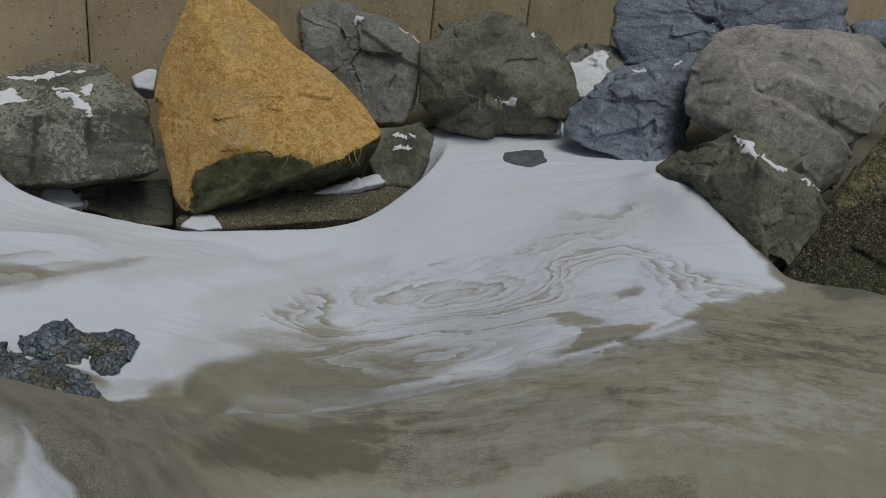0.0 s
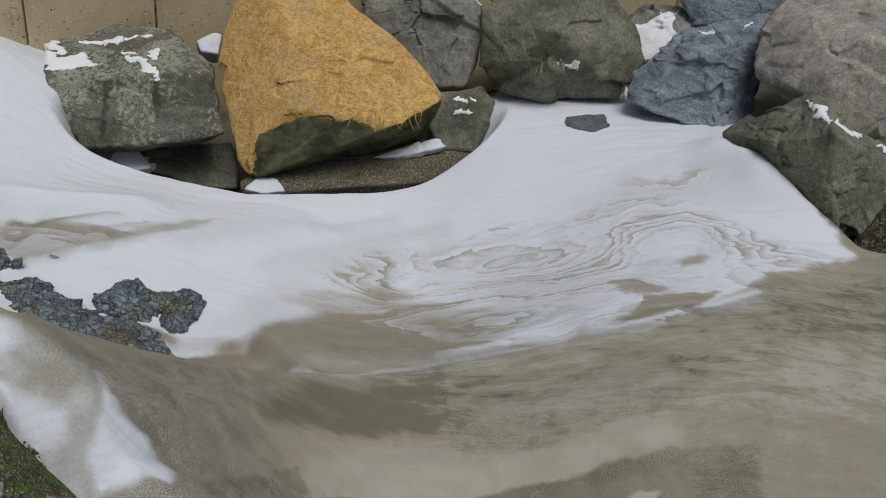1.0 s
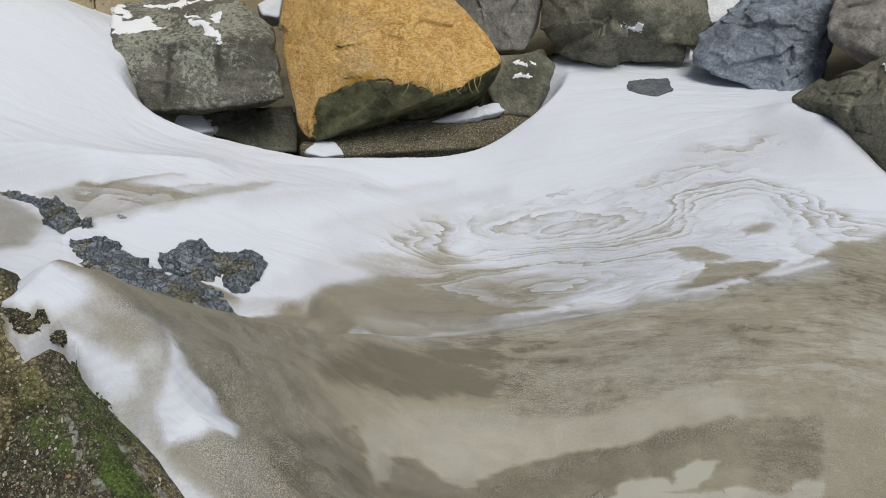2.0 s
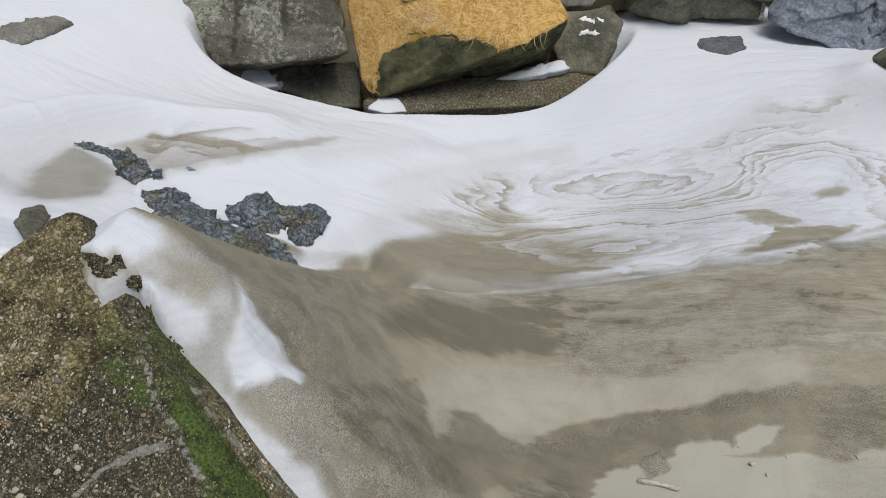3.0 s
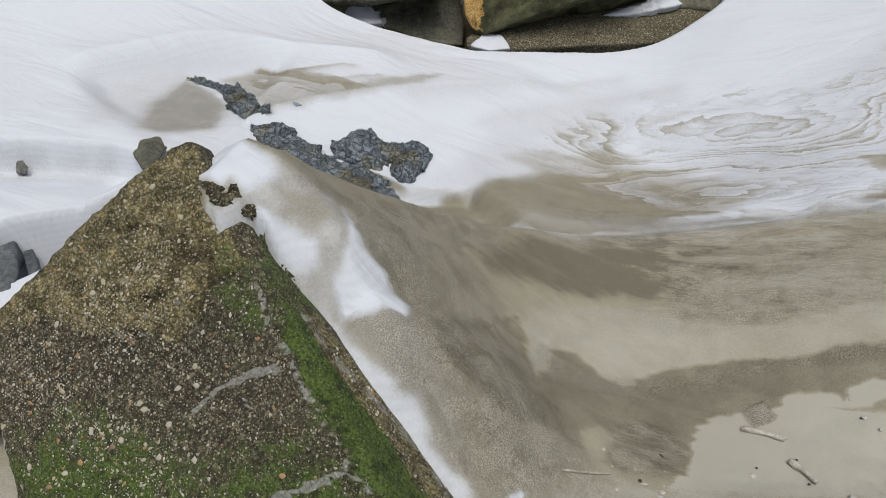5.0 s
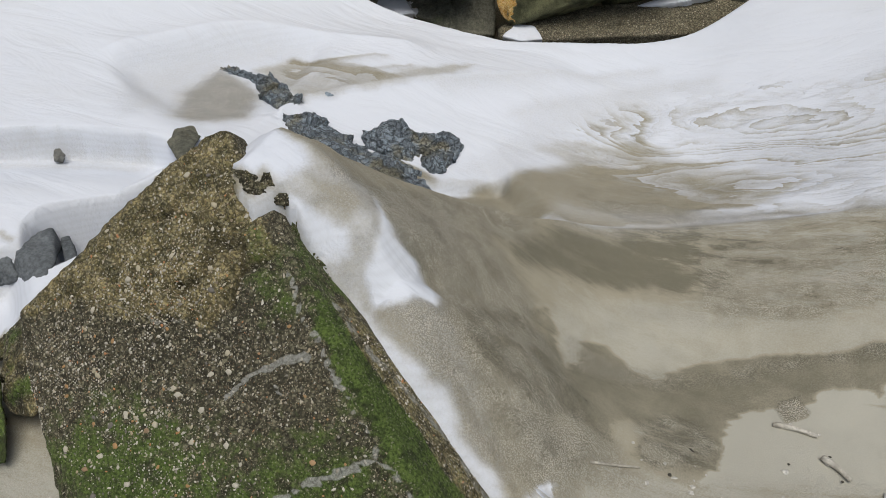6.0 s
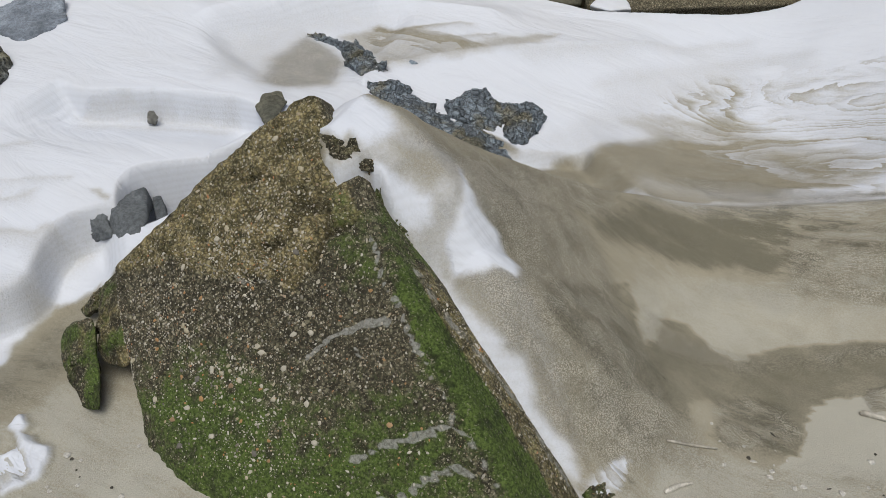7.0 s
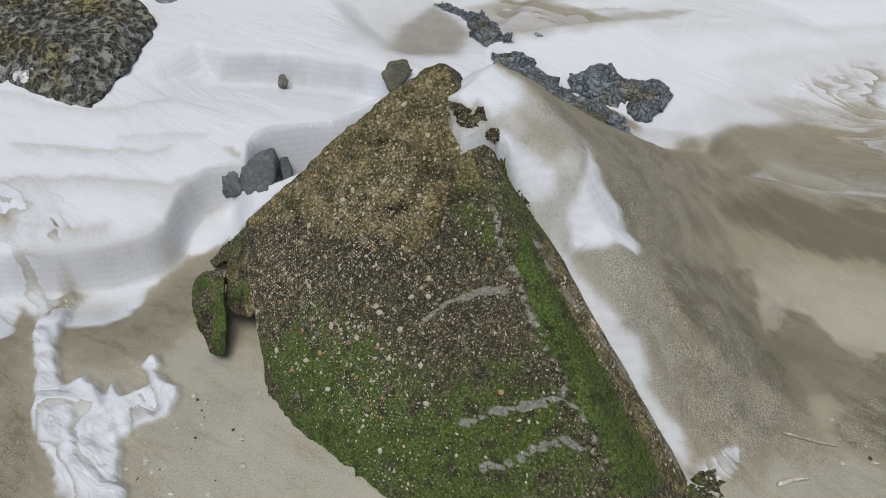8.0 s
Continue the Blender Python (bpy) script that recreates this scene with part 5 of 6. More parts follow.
rock(
    [(0.868, 3.4, 0.527), (1.141, 3.35, 0.758), (1.22, 3.3, 0.739), (1.426, 3.15, 0.599), (1.491, 3.1, 0.52),
     (1.364, 3, 0.367), (1.232, 2.95, 0.297), (1.16, 3, 0.392), (1.141, 3.05, 0.444), (0.981, 3.15, 0.598),
     (0.967, 3.25, 0.587), (1.127, 2.98, 0.692)],
    M_GREEN_GREY, "angular grey boulder with a strip of snow", .3, .1, .8, level=7, lump=0.006, rough=0.008, facet=1.9, seed=11,
    marks=[("snow", 1, 0.03, [(1.14, 3.20, 0.73), (1.15, 3.06, 0.70), (1.26, 3.09, 0.66)]),
           ("snow", 1, 0.018, [(1.35, 3.11, 0.63), (1.41, 3.11, 0.58)]),
           ("snow", 0.8, 0.012, [(1.12, 3.26, 0.73), (1.12, 3.19, 0.72)])])
# Mossy block whose dark colour carries the shade of the boulder above it.
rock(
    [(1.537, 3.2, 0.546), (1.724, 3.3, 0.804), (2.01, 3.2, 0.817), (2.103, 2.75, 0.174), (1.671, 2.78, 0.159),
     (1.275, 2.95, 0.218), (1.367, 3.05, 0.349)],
    M_SHADED_CONC, "mossy block of pebbly concrete, darkened as if shaded", .45, .1, .95, lump=0.01, rough=0.008, seed=12,
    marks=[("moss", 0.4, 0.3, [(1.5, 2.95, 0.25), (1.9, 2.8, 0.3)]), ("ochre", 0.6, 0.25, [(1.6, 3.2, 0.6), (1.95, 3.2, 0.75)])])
rock(
    [(1.959, 4.3, 1.098), (2.123, 4.3, 1.151), (2.344, 4.2, 1.113), (2.357, 4.1, 0.916), (2.059, 4.2, 0.946)],
    M_BLUE, "blue-grey boulder at the wall foot", .2, .05, .9, level=5, lump=0.01, rough=0.01, seed=13)
rock(
    [(-0.341, 3.95, 0.43), (-0.102, 4, 0.45), (-0.029, 3.95, 0.408), (-0.072, 3.85, 0.369), (-0.092, 3.78, 0.203),
     (-0.245, 3.78, 0.201), (-0.336, 3.85, 0.28)],
    M_GREEN_GREY, "small grey stone streaked with snow", .2, .05, .95, level=5, lump=0.01, rough=0.006, seed=14,
    marks=[("snow", 0.9, 0.022, [(-0.22, 3.92, 0.41), (-0.14, 3.92, 0.41)]),
           ("snow", 0.8, 0.016, [(-0.21, 3.88, 0.36), (-0.14, 3.87, 0.37)])])
rock(
    [(0.274, 3.701, 0.414), (0.288, 3.756, 0.43), (0.341, 3.723, 0.441), (0.406, 3.747, 0.451), (0.464, 3.796, 0.453),
     (0.465, 3.657, 0.44), (0.398, 3.611, 0.416), (0.315, 3.661, 0.409)],
    M_BASALT, "small dark stone lying in the snow", .03, .04, .9, level=5, lump=0.008, rough=0.005, facet=0.35, chips=8, seed=15)
rock(
    [(-0.081, 4.15, 0.403), (-0.016, 4.18, 0.411), (0.088, 4.1, 0.363), (0.061, 4.05, 0.34), (-0.008, 4.05, 0.332),
     (-0.053, 4.1, 0.362)],
    M_DARK, "small dark stone in a snowy gap", .1, .05, .9, level=5, lump=0.01, rough=0.006, seed=16)
tagged(rock(
    [(-0.594, 3.66, 0.165), (-0.398, 3.72, 0.2), (-0.318, 3.74, 0.221), (-0.282, 3.78, 0.264), (-0.235, 3.74, 0.238),
     (-0.417, 3.66, 0.203)],
    M_SNOW, "thin wedge of snow on the concrete slab", .02, .03, .95, level=5, lump=0.012, rough=0.02, sharp=9, chips=0, seed=61), category="snow", group="snow among the boulders").name = "snow_patch"
tagged(rock(
[(-1.07, 3.345, 0.09), (-1.03, 3.43, 0.118), (-0.95, 3.44, 0.116), (-0.89, 3.36, 0.096), (-0.98, 3.33, 0.085)],
    M_SNOW, "small snow patch on the slab end", .04, .05, .95, level=5, lump=0.006, rough=0.003, sharp=14, chips=0, seed=62), category="snow", group="snow among the boulders").name = "snow_patch"
tagged(rock(
    [(-1.722, 3.48, 0.111), (-1.669, 3.52, 0.151), (-1.601, 3.54, 0.141), (-1.505, 3.46, 0.097), (-1.565, 3.42, 0.09),
     (-1.64, 3.5, 0.112)],
    M_SNOW, "snow patch on the dark flat stone", .04, .05, .95, level=5, lump=0.006, rough=0.003, sharp=14, chips=0, seed=63), category="snow", group="snow among the boulders").name = "snow_patch"
tagged(rock(
    [(-0.108, 3.95, 0.329), (-0.078, 3.98, 0.346), (0.059, 4, 0.354), (0.087, 4.02, 0.4), (0.161, 3.98, 0.371),
     (0.061, 3.9, 0.32), (-0.046, 3.9, 0.309)],
    M_SNOW, "snow caught in a gap between boulders", .05, .06, .95, level=5, lump=0.006, rough=0.003, sharp=14, chips=0, seed=64), category="snow", group="snow among the boulders").name = "snow_patch"
tagged(rock(
    [(0.555, 4.02, 0.478), (0.544, 4.05, 0.554), (0.565, 4.06, 0.567), (0.577, 4.02, 0.481)],
    M_SNOW, "strip of snow between two boulders", .02, .02, .95, level=5, lump=0.006, rough=0.003, sharp=14, chips=0, seed=65), category="snow", group="snow among the boulders").name = "snow_patch"
tagged(rock(
    [(-1.46, 3.95, 0.553), (-1.386, 3.98, 0.594), (-1.346, 4, 0.589), (-1.344, 3.92, 0.506), (-1.419, 3.9, 0.515)],
    M_SNOW, "snow caught behind the grey boulder", .12, .08, .95, level=5, lump=0.006, rough=0.003, sharp=14, chips=0, seed=66), category="snow", group="snow among the boulders").name = "snow_patch"
rock(
    [(-2.293, 1.261, 0.258), (-2.33, 1.426, 0.3), (-2.427, 1.68, 0.32), (-2.586, 1.725, 0.38), (-2.98, 1.777, 0.406),
     (-3.723, 1.667, 0.327), (-3.064, 1.224, 0.365), (-2.884, 1.182, 0.305), (-2.593, 1.239, 0.292), (-2.36, 1.237, 0.268),
     (-2.438, 1.493, 0.378), (-2.545, 1.37, 0.39)],
    M_ROUGH, "rough dark boulder rising from the snow", .2, .15, .8, lump=0.012, rough=0.036, chips=3, facet=0.3, seed=17,
    marks=[("snow", 1, 0.025, [(-2.60, 1.26, 0.32), (-2.55, 1.26, 0.32)])])
rock(
    [(-1.98, 1.721, 0.202), (-1.97, 1.725, 0.237), (-1.956, 1.734, 0.241), (-1.941, 1.732, 0.226), (-1.955, 1.729, 0.198)],
    M_GREY, "dark pebble lying on the snow", .02, .02, .9, level=4, lump=0.003, rough=0.003, facet=0.35, chips=8, seed=26)
rock(
    [(-1.645, 1.83, 0.269), (-1.65, 1.883, 0.284), (-1.637, 1.948, 0.267), (-1.572, 1.886, 0.269), (-1.552, 1.786, 0.266),
     (-1.567, 1.762, 0.256)],
    M_DARK, "small dark stone behind the concrete block", .06, .05, .8, level=5, lump=0.01, rough=0.006, facet=0.35, chips=8, seed=19)
rock(
    [(-2.37, 2.777, 0.431), (-2.342, 2.865, 0.453), (-2.218, 3.011, 0.456), (-2.167, 3.008, 0.429), (-2.256, 2.792, 0.397),
     (-2.312, 2.774, 0.409), (-2.251, 2.869, 0.44)],
    M_GREY, "grey stone half buried in the snow bank", .03, .08, .9, level=5, lump=0.01, rough=0.01, facet=0.35, chips=8, seed=20)
rock(
    [(-2.839, 1.947, 0.336), (-2.769, 2.102, 0.372), (-2.644, 2.109, 0.366), (-2.543, 2.015, 0.335), (-2.536, 1.955, 0.319),
     (-2.56, 1.838, 0.311), (-2.684, 1.847, 0.315)],
    M_BLUE, "blue-grey stone half buried in snow", .1, .1, .8, level=5, lump=0.01, rough=0.01, facet=0.35, chips=8, seed=21)
rock(
    [(-1.436, 2.389, 0.196), (-1.419, 2.405, 0.202), (-1.397, 2.408, 0.193), (-1.416, 2.388, 0.187)],
    M_SLATE, "pebble-sized dark stone in snow", .02, .04, .9, level=4, lump=0.004, rough=0.003, facet=0.35, chips=8, seed=25)
def flake_lump(outline, rise, seed, level=6, drop=0.12):
    """A lump of an outcrop that stands out of the drift along a plan outline."""
    pts = np.array(outline)
    rise = 0.7 * rise
    z = ground_height(pts[:, 0], pts[:, 1])
    inner = pts.mean(0) + 0.5 * (pts - pts.mean(0))
    corners = [*np.column_stack([pts, z + 0.25 * rise]), *np.column_stack([inner, ground_height(inner[:, 0], inner[:, 1]) + rise])]
    return dict(corners=corners, deep=0.01, drop=drop, shrink=0.95, level=level, sharp=40, lump=0.024, rough=0.012, facet=0.75, bed=(0.3, 0.5, 1), seed=seed)


rock_group(
    [dict(corners=[(-1.815, 1.365, 0.162), (-1.836, 1.447, 0.145), (-1.823, 1.504, 0.14), (-1.8, 1.5, 0.093), (-1.674, 1.349, 0.16), (-1.667, 1.299, 0.147),
     (-1.739, 1.301, 0.124), (-1.828, 1.341, 0.09)], deep=.06, drop=.05, shrink=.8, level=5, lump=0.004, rough=0.004, facet=0.3, chips=4, seed=18),
     dict(corners=[(-1.8, 1.5, 0.112), (-1.782, 1.515, 0.116), (-1.76, 1.5, 0.08), (-1.612, 1.364, 0.17), (-1.628, 1.335, 0.16), (-1.78, 1.48, 0.06)], deep=.05, drop=.05, shrink=.8, level=5, lump=0.004, rough=0.005, facet=0.3, chips=4, seed=28),
     dict(corners=[(-1.857, 1.321, 0.142), (-1.83, 1.349, 0.152), (-1.814, 1.353, 0.12), (-1.785, 1.32, 0.098), (-1.85, 1.31, 0.075), (-1.862, 1.312, 0.107)], deep=.05, drop=.05, shrink=.8, level=5, lump=0.006, rough=0.006, facet=0.4, chips=4, seed=29)],
    M_BASALT, "broken dark grey stone under a snow cornice")
rock_group(
    [flake_lump([(-1.476, 2.221), (-1.443, 2.27), (-1.393, 2.267), (-1.33, 2.25), (-1.3, 2.15), (-1.38, 2.1), (-1.44, 2.16)], 0.035, 22),
     flake_lump([(-1.37, 2.255), (-1.27, 2.235), (-1.2, 2.21), (-1.13, 2.17), (-1.2, 2.08), (-1.34, 2.1)], 0.035, 32),
     flake_lump([(-1.22, 2.2), (-1.122, 2.235), (-1.032, 2.215), (-0.955, 2.149), (-0.96, 2.06), (-1.1, 2.03), (-1.22, 2.08)], 0.03, 35),
     flake_lump([(-1.235, 2.32), (-1.22, 2.38), (-1.194, 2.42), (-1.12, 2.42), (-1.055, 2.4), (-1.046, 2.334), (-1.063, 2.274), (-1.13, 2.24), (-1.2, 2.25)], 0.04, 23),
     flake_lump([(-1.087, 2.392), (-1.032, 2.46), (-0.992, 2.485), (-0.955, 2.45), (-0.945, 2.39), (-0.97, 2.33), (-1.03, 2.31), (-1.066, 2.336)], 0.05, 33),
     flake_lump([(-1.03, 2.34), (-0.965, 2.34), (-0.96, 2.28), (-0.99, 2.25), (-1.02, 2.28)], 0.025, 36, 5)],
    M_FLAKY, "ragged blue-grey rock outcrop edged with snow")
rock_group(
    [flake_lump([(-1.87, 2.428), (-1.834, 2.455), (-1.768, 2.452), (-1.715, 2.42), (-1.8, 2.44)], 0.016, 24, 5, 0.06),
     flake_lump([(-1.74, 2.43), (-1.698, 2.43), (-1.643, 2.44), (-1.6, 2.4), (-1.62, 2.34), (-1.67, 2.37)], 0.03, 34),
     flake_lump([(-1.65, 2.43), (-1.549, 2.38), (-1.52, 2.31), (-1.52, 2.245), (-1.59, 2.3), (-1.65, 2.36)], 0.035, 37),
     flake_lump([(-1.53, 2.31), (-1.486, 2.31), (-1.45, 2.33), (-1.48, 2.285), (-1.51, 2.27)], 0.012, 38, 5, 0.06)],
    M_FLAKY, "thin ragged blue-grey rock ledge in snow")

rock(
    [(x, y, surface(x, y) + up) for x, y, up in ((-0.4, 1.03, 0.01), (-0.375, 1.075, 0.012), (-0.345, 1.11, 0.01), (-0.325, 1.075, 0.006), (-0.35, 1.03, 0.004), (-0.365, 1.065, 0.008))],
    M_BLOCK, "low mossy stone showing through crumpled ice", .02, .05, .95, level=5, lump=0.006, rough=0.008, chips=5, facet=0.5, seed=71,
    marks=[("moss", 0.7, 0.2, [(-0.36, 1.06, 0.0)])])

# ---- the sea wall of upright concrete panels ----
def panel_mesh(width):
    bm = bmesh.new()
    bmesh.ops.create_cube(bm, size=1)
    bmesh.ops.scale(bm, vec=(width, 0.16, 3.0), verts=bm.verts)
    bmesh.ops.bevel(bm, geom=[e for e in bm.edges if abs(e.verts[0].co.z - e.verts[1].co.z) > 1], offset=0.016, segments=2, affect="EDGES", profile=0.5)
    me = bpy.data.meshes.new("panel")
    bm.to_mesh(me)
    bm.free()
    me.materials.append(M_WALL)
    return me


sea_wall = tagged(new("wall_sea"), "weathered tan exposed-aggregate concrete panel sea wall", "wall", kind="structure")
WALL_TURN = math.atan(0.39)
PANEL = panel_mesh(0.546 / math.cos(WALL_TURN) - 0.004)
for k in range(-40, 41):
    x = -1.757 + 0.546 * (k + 0.5)
    slab = new("panel", PANEL)
    slab.matrix_world = pose(x, 4.85 + 0.39 * x + 0.08, 0.7, 0, 0, math.degrees(WALL_TURN))
    slab.parent = sea_wall
# Unseen dark slab added behind the panels to stop light in the joints.
blocker = bmesh.new()
bmesh.ops.create_cube(blocker, size=1)
bmesh.ops.scale(blocker, vec=(47, 0.1, 2.9), verts=blocker.verts)
blocker = part("joint_blocker", blocker, M_DARK, sea_wall)
blocker.matrix_world = pose(0, 4.85 + 0.2, 0.7, 0, 0, math.degrees(WALL_TURN))

# ---- the big concrete block, its spur and its set pebbles ----
def plan_marks(v, regions, lines):
    """Amounts over plan outlines and along plan lines, with wandering borders."""
    x = v[:, 0] + 0.012 * fbm(v * 14.0, 3)
    y = v[:, 1] + 0.012 * fbm(v * 14.0 + 5.5, 3)
    found = {}
    for what, amount, soft, poly in regions:
        a = area(x, y, poly, soft)
        found[what] = found.get(what, np.zeros(len(v))) * (1 - a) + amount * a
    for what, amount, width, line in lines:
        d, _, along = line_distance(x, y, line)
        a = amount * smooth(width, width * 0.3, d * (1 + 0.6 * fbm(v * 38.0, 3)))
        found[what] = np.maximum(found.get(what, np.zeros(len(v))), a)
    return found


BLOCK_CORNERS = [(-1.134, 1.342, 0.621), (-1.1, 1.362, 0.644), (-1.083, 1.361, 0.645), (-1.2, 1.3, 0.573), (-1.248, 1.262, 0.531), (-1.1, 1.42, 0.6), (-1.455, 1.05, 0.3), (-1.36, 0.93, 0.19), (-1.335, 0.9, 0.155), (-1.26, 0.84, 0.1), (-1.21, 0.815, 0.075), (-1.1, 0.77, 0.045), (-0.88, 0.745, 0.04), (-0.4, 0.72, 0.02), (-0.36, 0.82, 0.17), (-0.45, 0.88, 0.227), (-0.9, 1.185, 0.487), (-0.95, 1.28, 0.47), (-0.71, 1.19, 0.32), (-0.39, 1.05, 0.09), (-1.2, 0.75, -0.1), (-0.4, 0.9, -0.1), (-1.4, 0.95, -0.05)]
BLOCK_FACE = [(-1.09, 1.35), (-1.2, 1.3), (-1.35, 1.13), (-1.48, 0.98), (-1.41, 0.92), (-1.3, 0.89), (-1.2, 0.83), (-1.08, 0.78), (-0.88, 0.76), (-0.48, 0.87), (-0.52, 0.92), (-0.71, 1.04), (-0.82, 1.11), (-0.91, 1.18)]
BLOCK_REGIONS = [
    ("ochre", 1, 0.02, [(-1.1, 1.38), (-1.22, 1.3), (-1.33, 1.17), (-1.45, 1.05), (-1.43, 1.04), (-1.3, 1.08), (-1.19, 1.06), (-1.08, 1.08), (-1, 1.08), (-0.98, 1.11), (-0.96, 1.16), (-0.91, 1.18), (-0.91, 1.2), (-1, 1.27)]),
    ("moss", 0.75, 0.15, [(-0.8, 0.96), (-0.69, 1.02), (-0.49, 0.92), (-0.44, 0.87), (-0.66, 0.8), (-0.81, 0.87)]),
    ("moss", 1.0, 0.17, [(-1.32, 0.89), (-1.19, 0.95), (-1.04, 0.95), (-0.9, 0.91), (-0.8, 0.87), (-0.64, 0.8), (-1.05, 0.68), (-1.25, 0.82)]),
    ("moss", 0.5, 0.03, [(-1.01, 1.25), (-0.91, 1.22), (-0.81, 1.12), (-0.87, 1.06), (-0.96, 1.13)]),
    ("moss", 0.55, 0.02, [(-0.91, 1.23), (-0.92, 1.33), (-0.83, 1.27), (-0.72, 1.2), (-0.73, 1.1), (-0.79, 1.08)]),
    ("moss", 0.85, 0.02, [(-0.8, 1.16), (-0.75, 1.18), (-0.57, 1.1), (-0.41, 1.02), (-0.42, 0.9), (-0.46, 0.86), (-0.51, 0.92), (-0.68, 1.01), (-0.76, 1.09)]),
    ("moss", 0.95, 0.012, [(-0.8, 1.13), (-0.78, 1.15), (-0.745, 1.128), (-0.67, 1.085), (-0.576, 1.045), (-0.474, 0.995), (-0.42, 0.96), (-0.455, 0.892), (-0.514, 0.925), (-0.6, 0.97), (-0.686, 1.025), (-0.76, 1.085)]),
    ("ochre", 0.75, 0.012, [(-0.79, 1.165), (-0.745, 1.14), (-0.67, 1.1), (-0.576, 1.06), (-0.474, 1.01), (-0.42, 0.975), (-0.36, 1.0), (-0.38, 1.08), (-0.5, 1.13), (-0.66, 1.18), (-0.78, 1.22)]),
    ("moss", 0.3, 0.012, [(-0.79, 1.165), (-0.745, 1.14), (-0.67, 1.1), (-0.576, 1.06), (-0.474, 1.01), (-0.42, 0.975), (-0.36, 1.0), (-0.38, 1.08), (-0.5, 1.13), (-0.66, 1.18), (-0.78, 1.22)]),
    ("groove", 0, 0.01, [(-1.3, 0.98), (-1.29, 0.98), (-1.28, 0.98)]),
]
BLOCK_LINES = [
    ("vein", 0.6, 0.02, [(-0.78, 1.172), (-0.718, 1.148), (-0.662, 1.134), (-0.556, 1.121), (-0.493, 1.093), (-0.398, 1.04)]),
    ("vein", 1, 0.0085, [(-0.934, 0.993), (-0.908, 1.017), (-0.877, 1.032), (-0.835, 1.048), (-0.804, 1.06), (-0.785, 1.058)]),
    ("vein", 0.9, 0.006, [(-0.84, 1.02), (-0.82, 1.01)]),
    ("vein", 1, 0.0095, [(-0.778, 0.879), (-0.731, 0.906), (-0.682, 0.925), (-0.655, 0.938), (-0.62, 0.957)]),
    ("vein", 1, 0.0085, [(-0.716, 0.834), (-0.687, 0.848), (-0.651, 0.867), (-0.616, 0.887), (-0.58, 0.904), (-0.549, 0.904)]),
    ("vein", 0.85, 0.008, [(-0.878, 1.171), (-0.844, 1.144), (-0.812, 1.108), (-0.775, 1.084), (-0.72, 1.038)]),
    ("vein", 0.8, 0.007, [(-0.72, 1.038), (-0.682, 1.009), (-0.626, 0.968), (-0.583, 0.949), (-0.538, 0.924), (-0.468, 0.877)]),
    ("vein", 0.55, 0.006, [(-1.31, 1.08), (-1.27, 1.08), (-1.12, 1.07), (-1.04, 1.08)]),
    ("groove", 1, 0.012, [(-1.1, 1.125), (-1.075, 1.122), (-1.054, 1.145), (-1.046, 1.167), (-1.044, 1.196), (-1.004, 1.19)]),
    ("groove", 1, 0.011, [(-0.998, 1.201), (-0.972, 1.189), (-0.969, 1.171), (-0.973, 1.143), (-0.975, 1.11)]),
    ("groove", 0.9, 0.01, [(-1.231, 1.231), (-1.197, 1.214), (-1.164, 1.222), (-1.146, 1.239)]),
    ("groove", 0.8, 0.008, [(-0.957, 1.163), (-0.93, 1.173), (-0.902, 1.191)]),
]
SHOULDERS = [[(-1.035, 1.262, 0.604), (-1.005, 1.272, 0.622), (-0.958, 1.285, 0.618), (-0.93, 1.281, 0.588), (-0.92, 1.276, 0.562), (-0.946, 1.261, 0.576), (-0.983, 1.245, 0.592), (-1.03, 1.27, 0.58)],
    [(-0.937, 1.262, 0.43), (-0.921, 1.268, 0.49), (-0.899, 1.266, 0.536), (-0.881, 1.258, 0.52), (-0.861, 1.248, 0.485), (-0.826, 1.236, 0.445), (-0.809, 1.229, 0.42), (-0.873, 1.24, 0.397)]]
PENDANT = [(-1.597, 0.955, 0.132), (-1.6, 0.975, 0.138), (-1.53, 0.98, 0.19), (-1.505, 0.985, 0.2), (-1.57, 0.915, 0.105), (-1.452, 0.92, 0.13), (-1.494, 0.87, 0.092), (-1.405, 0.87, 0.118), (-1.444, 0.84, 0.072), (-1.391, 0.84, 0.093), (-1.47, 0.93, 0.165)]
BRIDGE = [(-1.5, 1.1, 0.25), (-1.545, 1.06, 0.215), (-1.52, 1.01, 0.185), (-1.475, 0.947, 0.142), (-1.446, 0.93, 0.126), (-1.379, 0.93, 0.146), (-1.342, 0.95, 0.19), (-1.4, 1.03, 0.262), (-1.44, 1.02, 0.25), (-1.46, 0.965, 0.19)]
LEDGE = [(-1.7, 1.09, 0.06), (-1.62, 1.1, 0.14), (-1.515, 1.105, 0.25), (-1.5, 1.07, 0.22), (-1.6, 1.07, 0.12), (-1.66, 1.07, 0.07)]


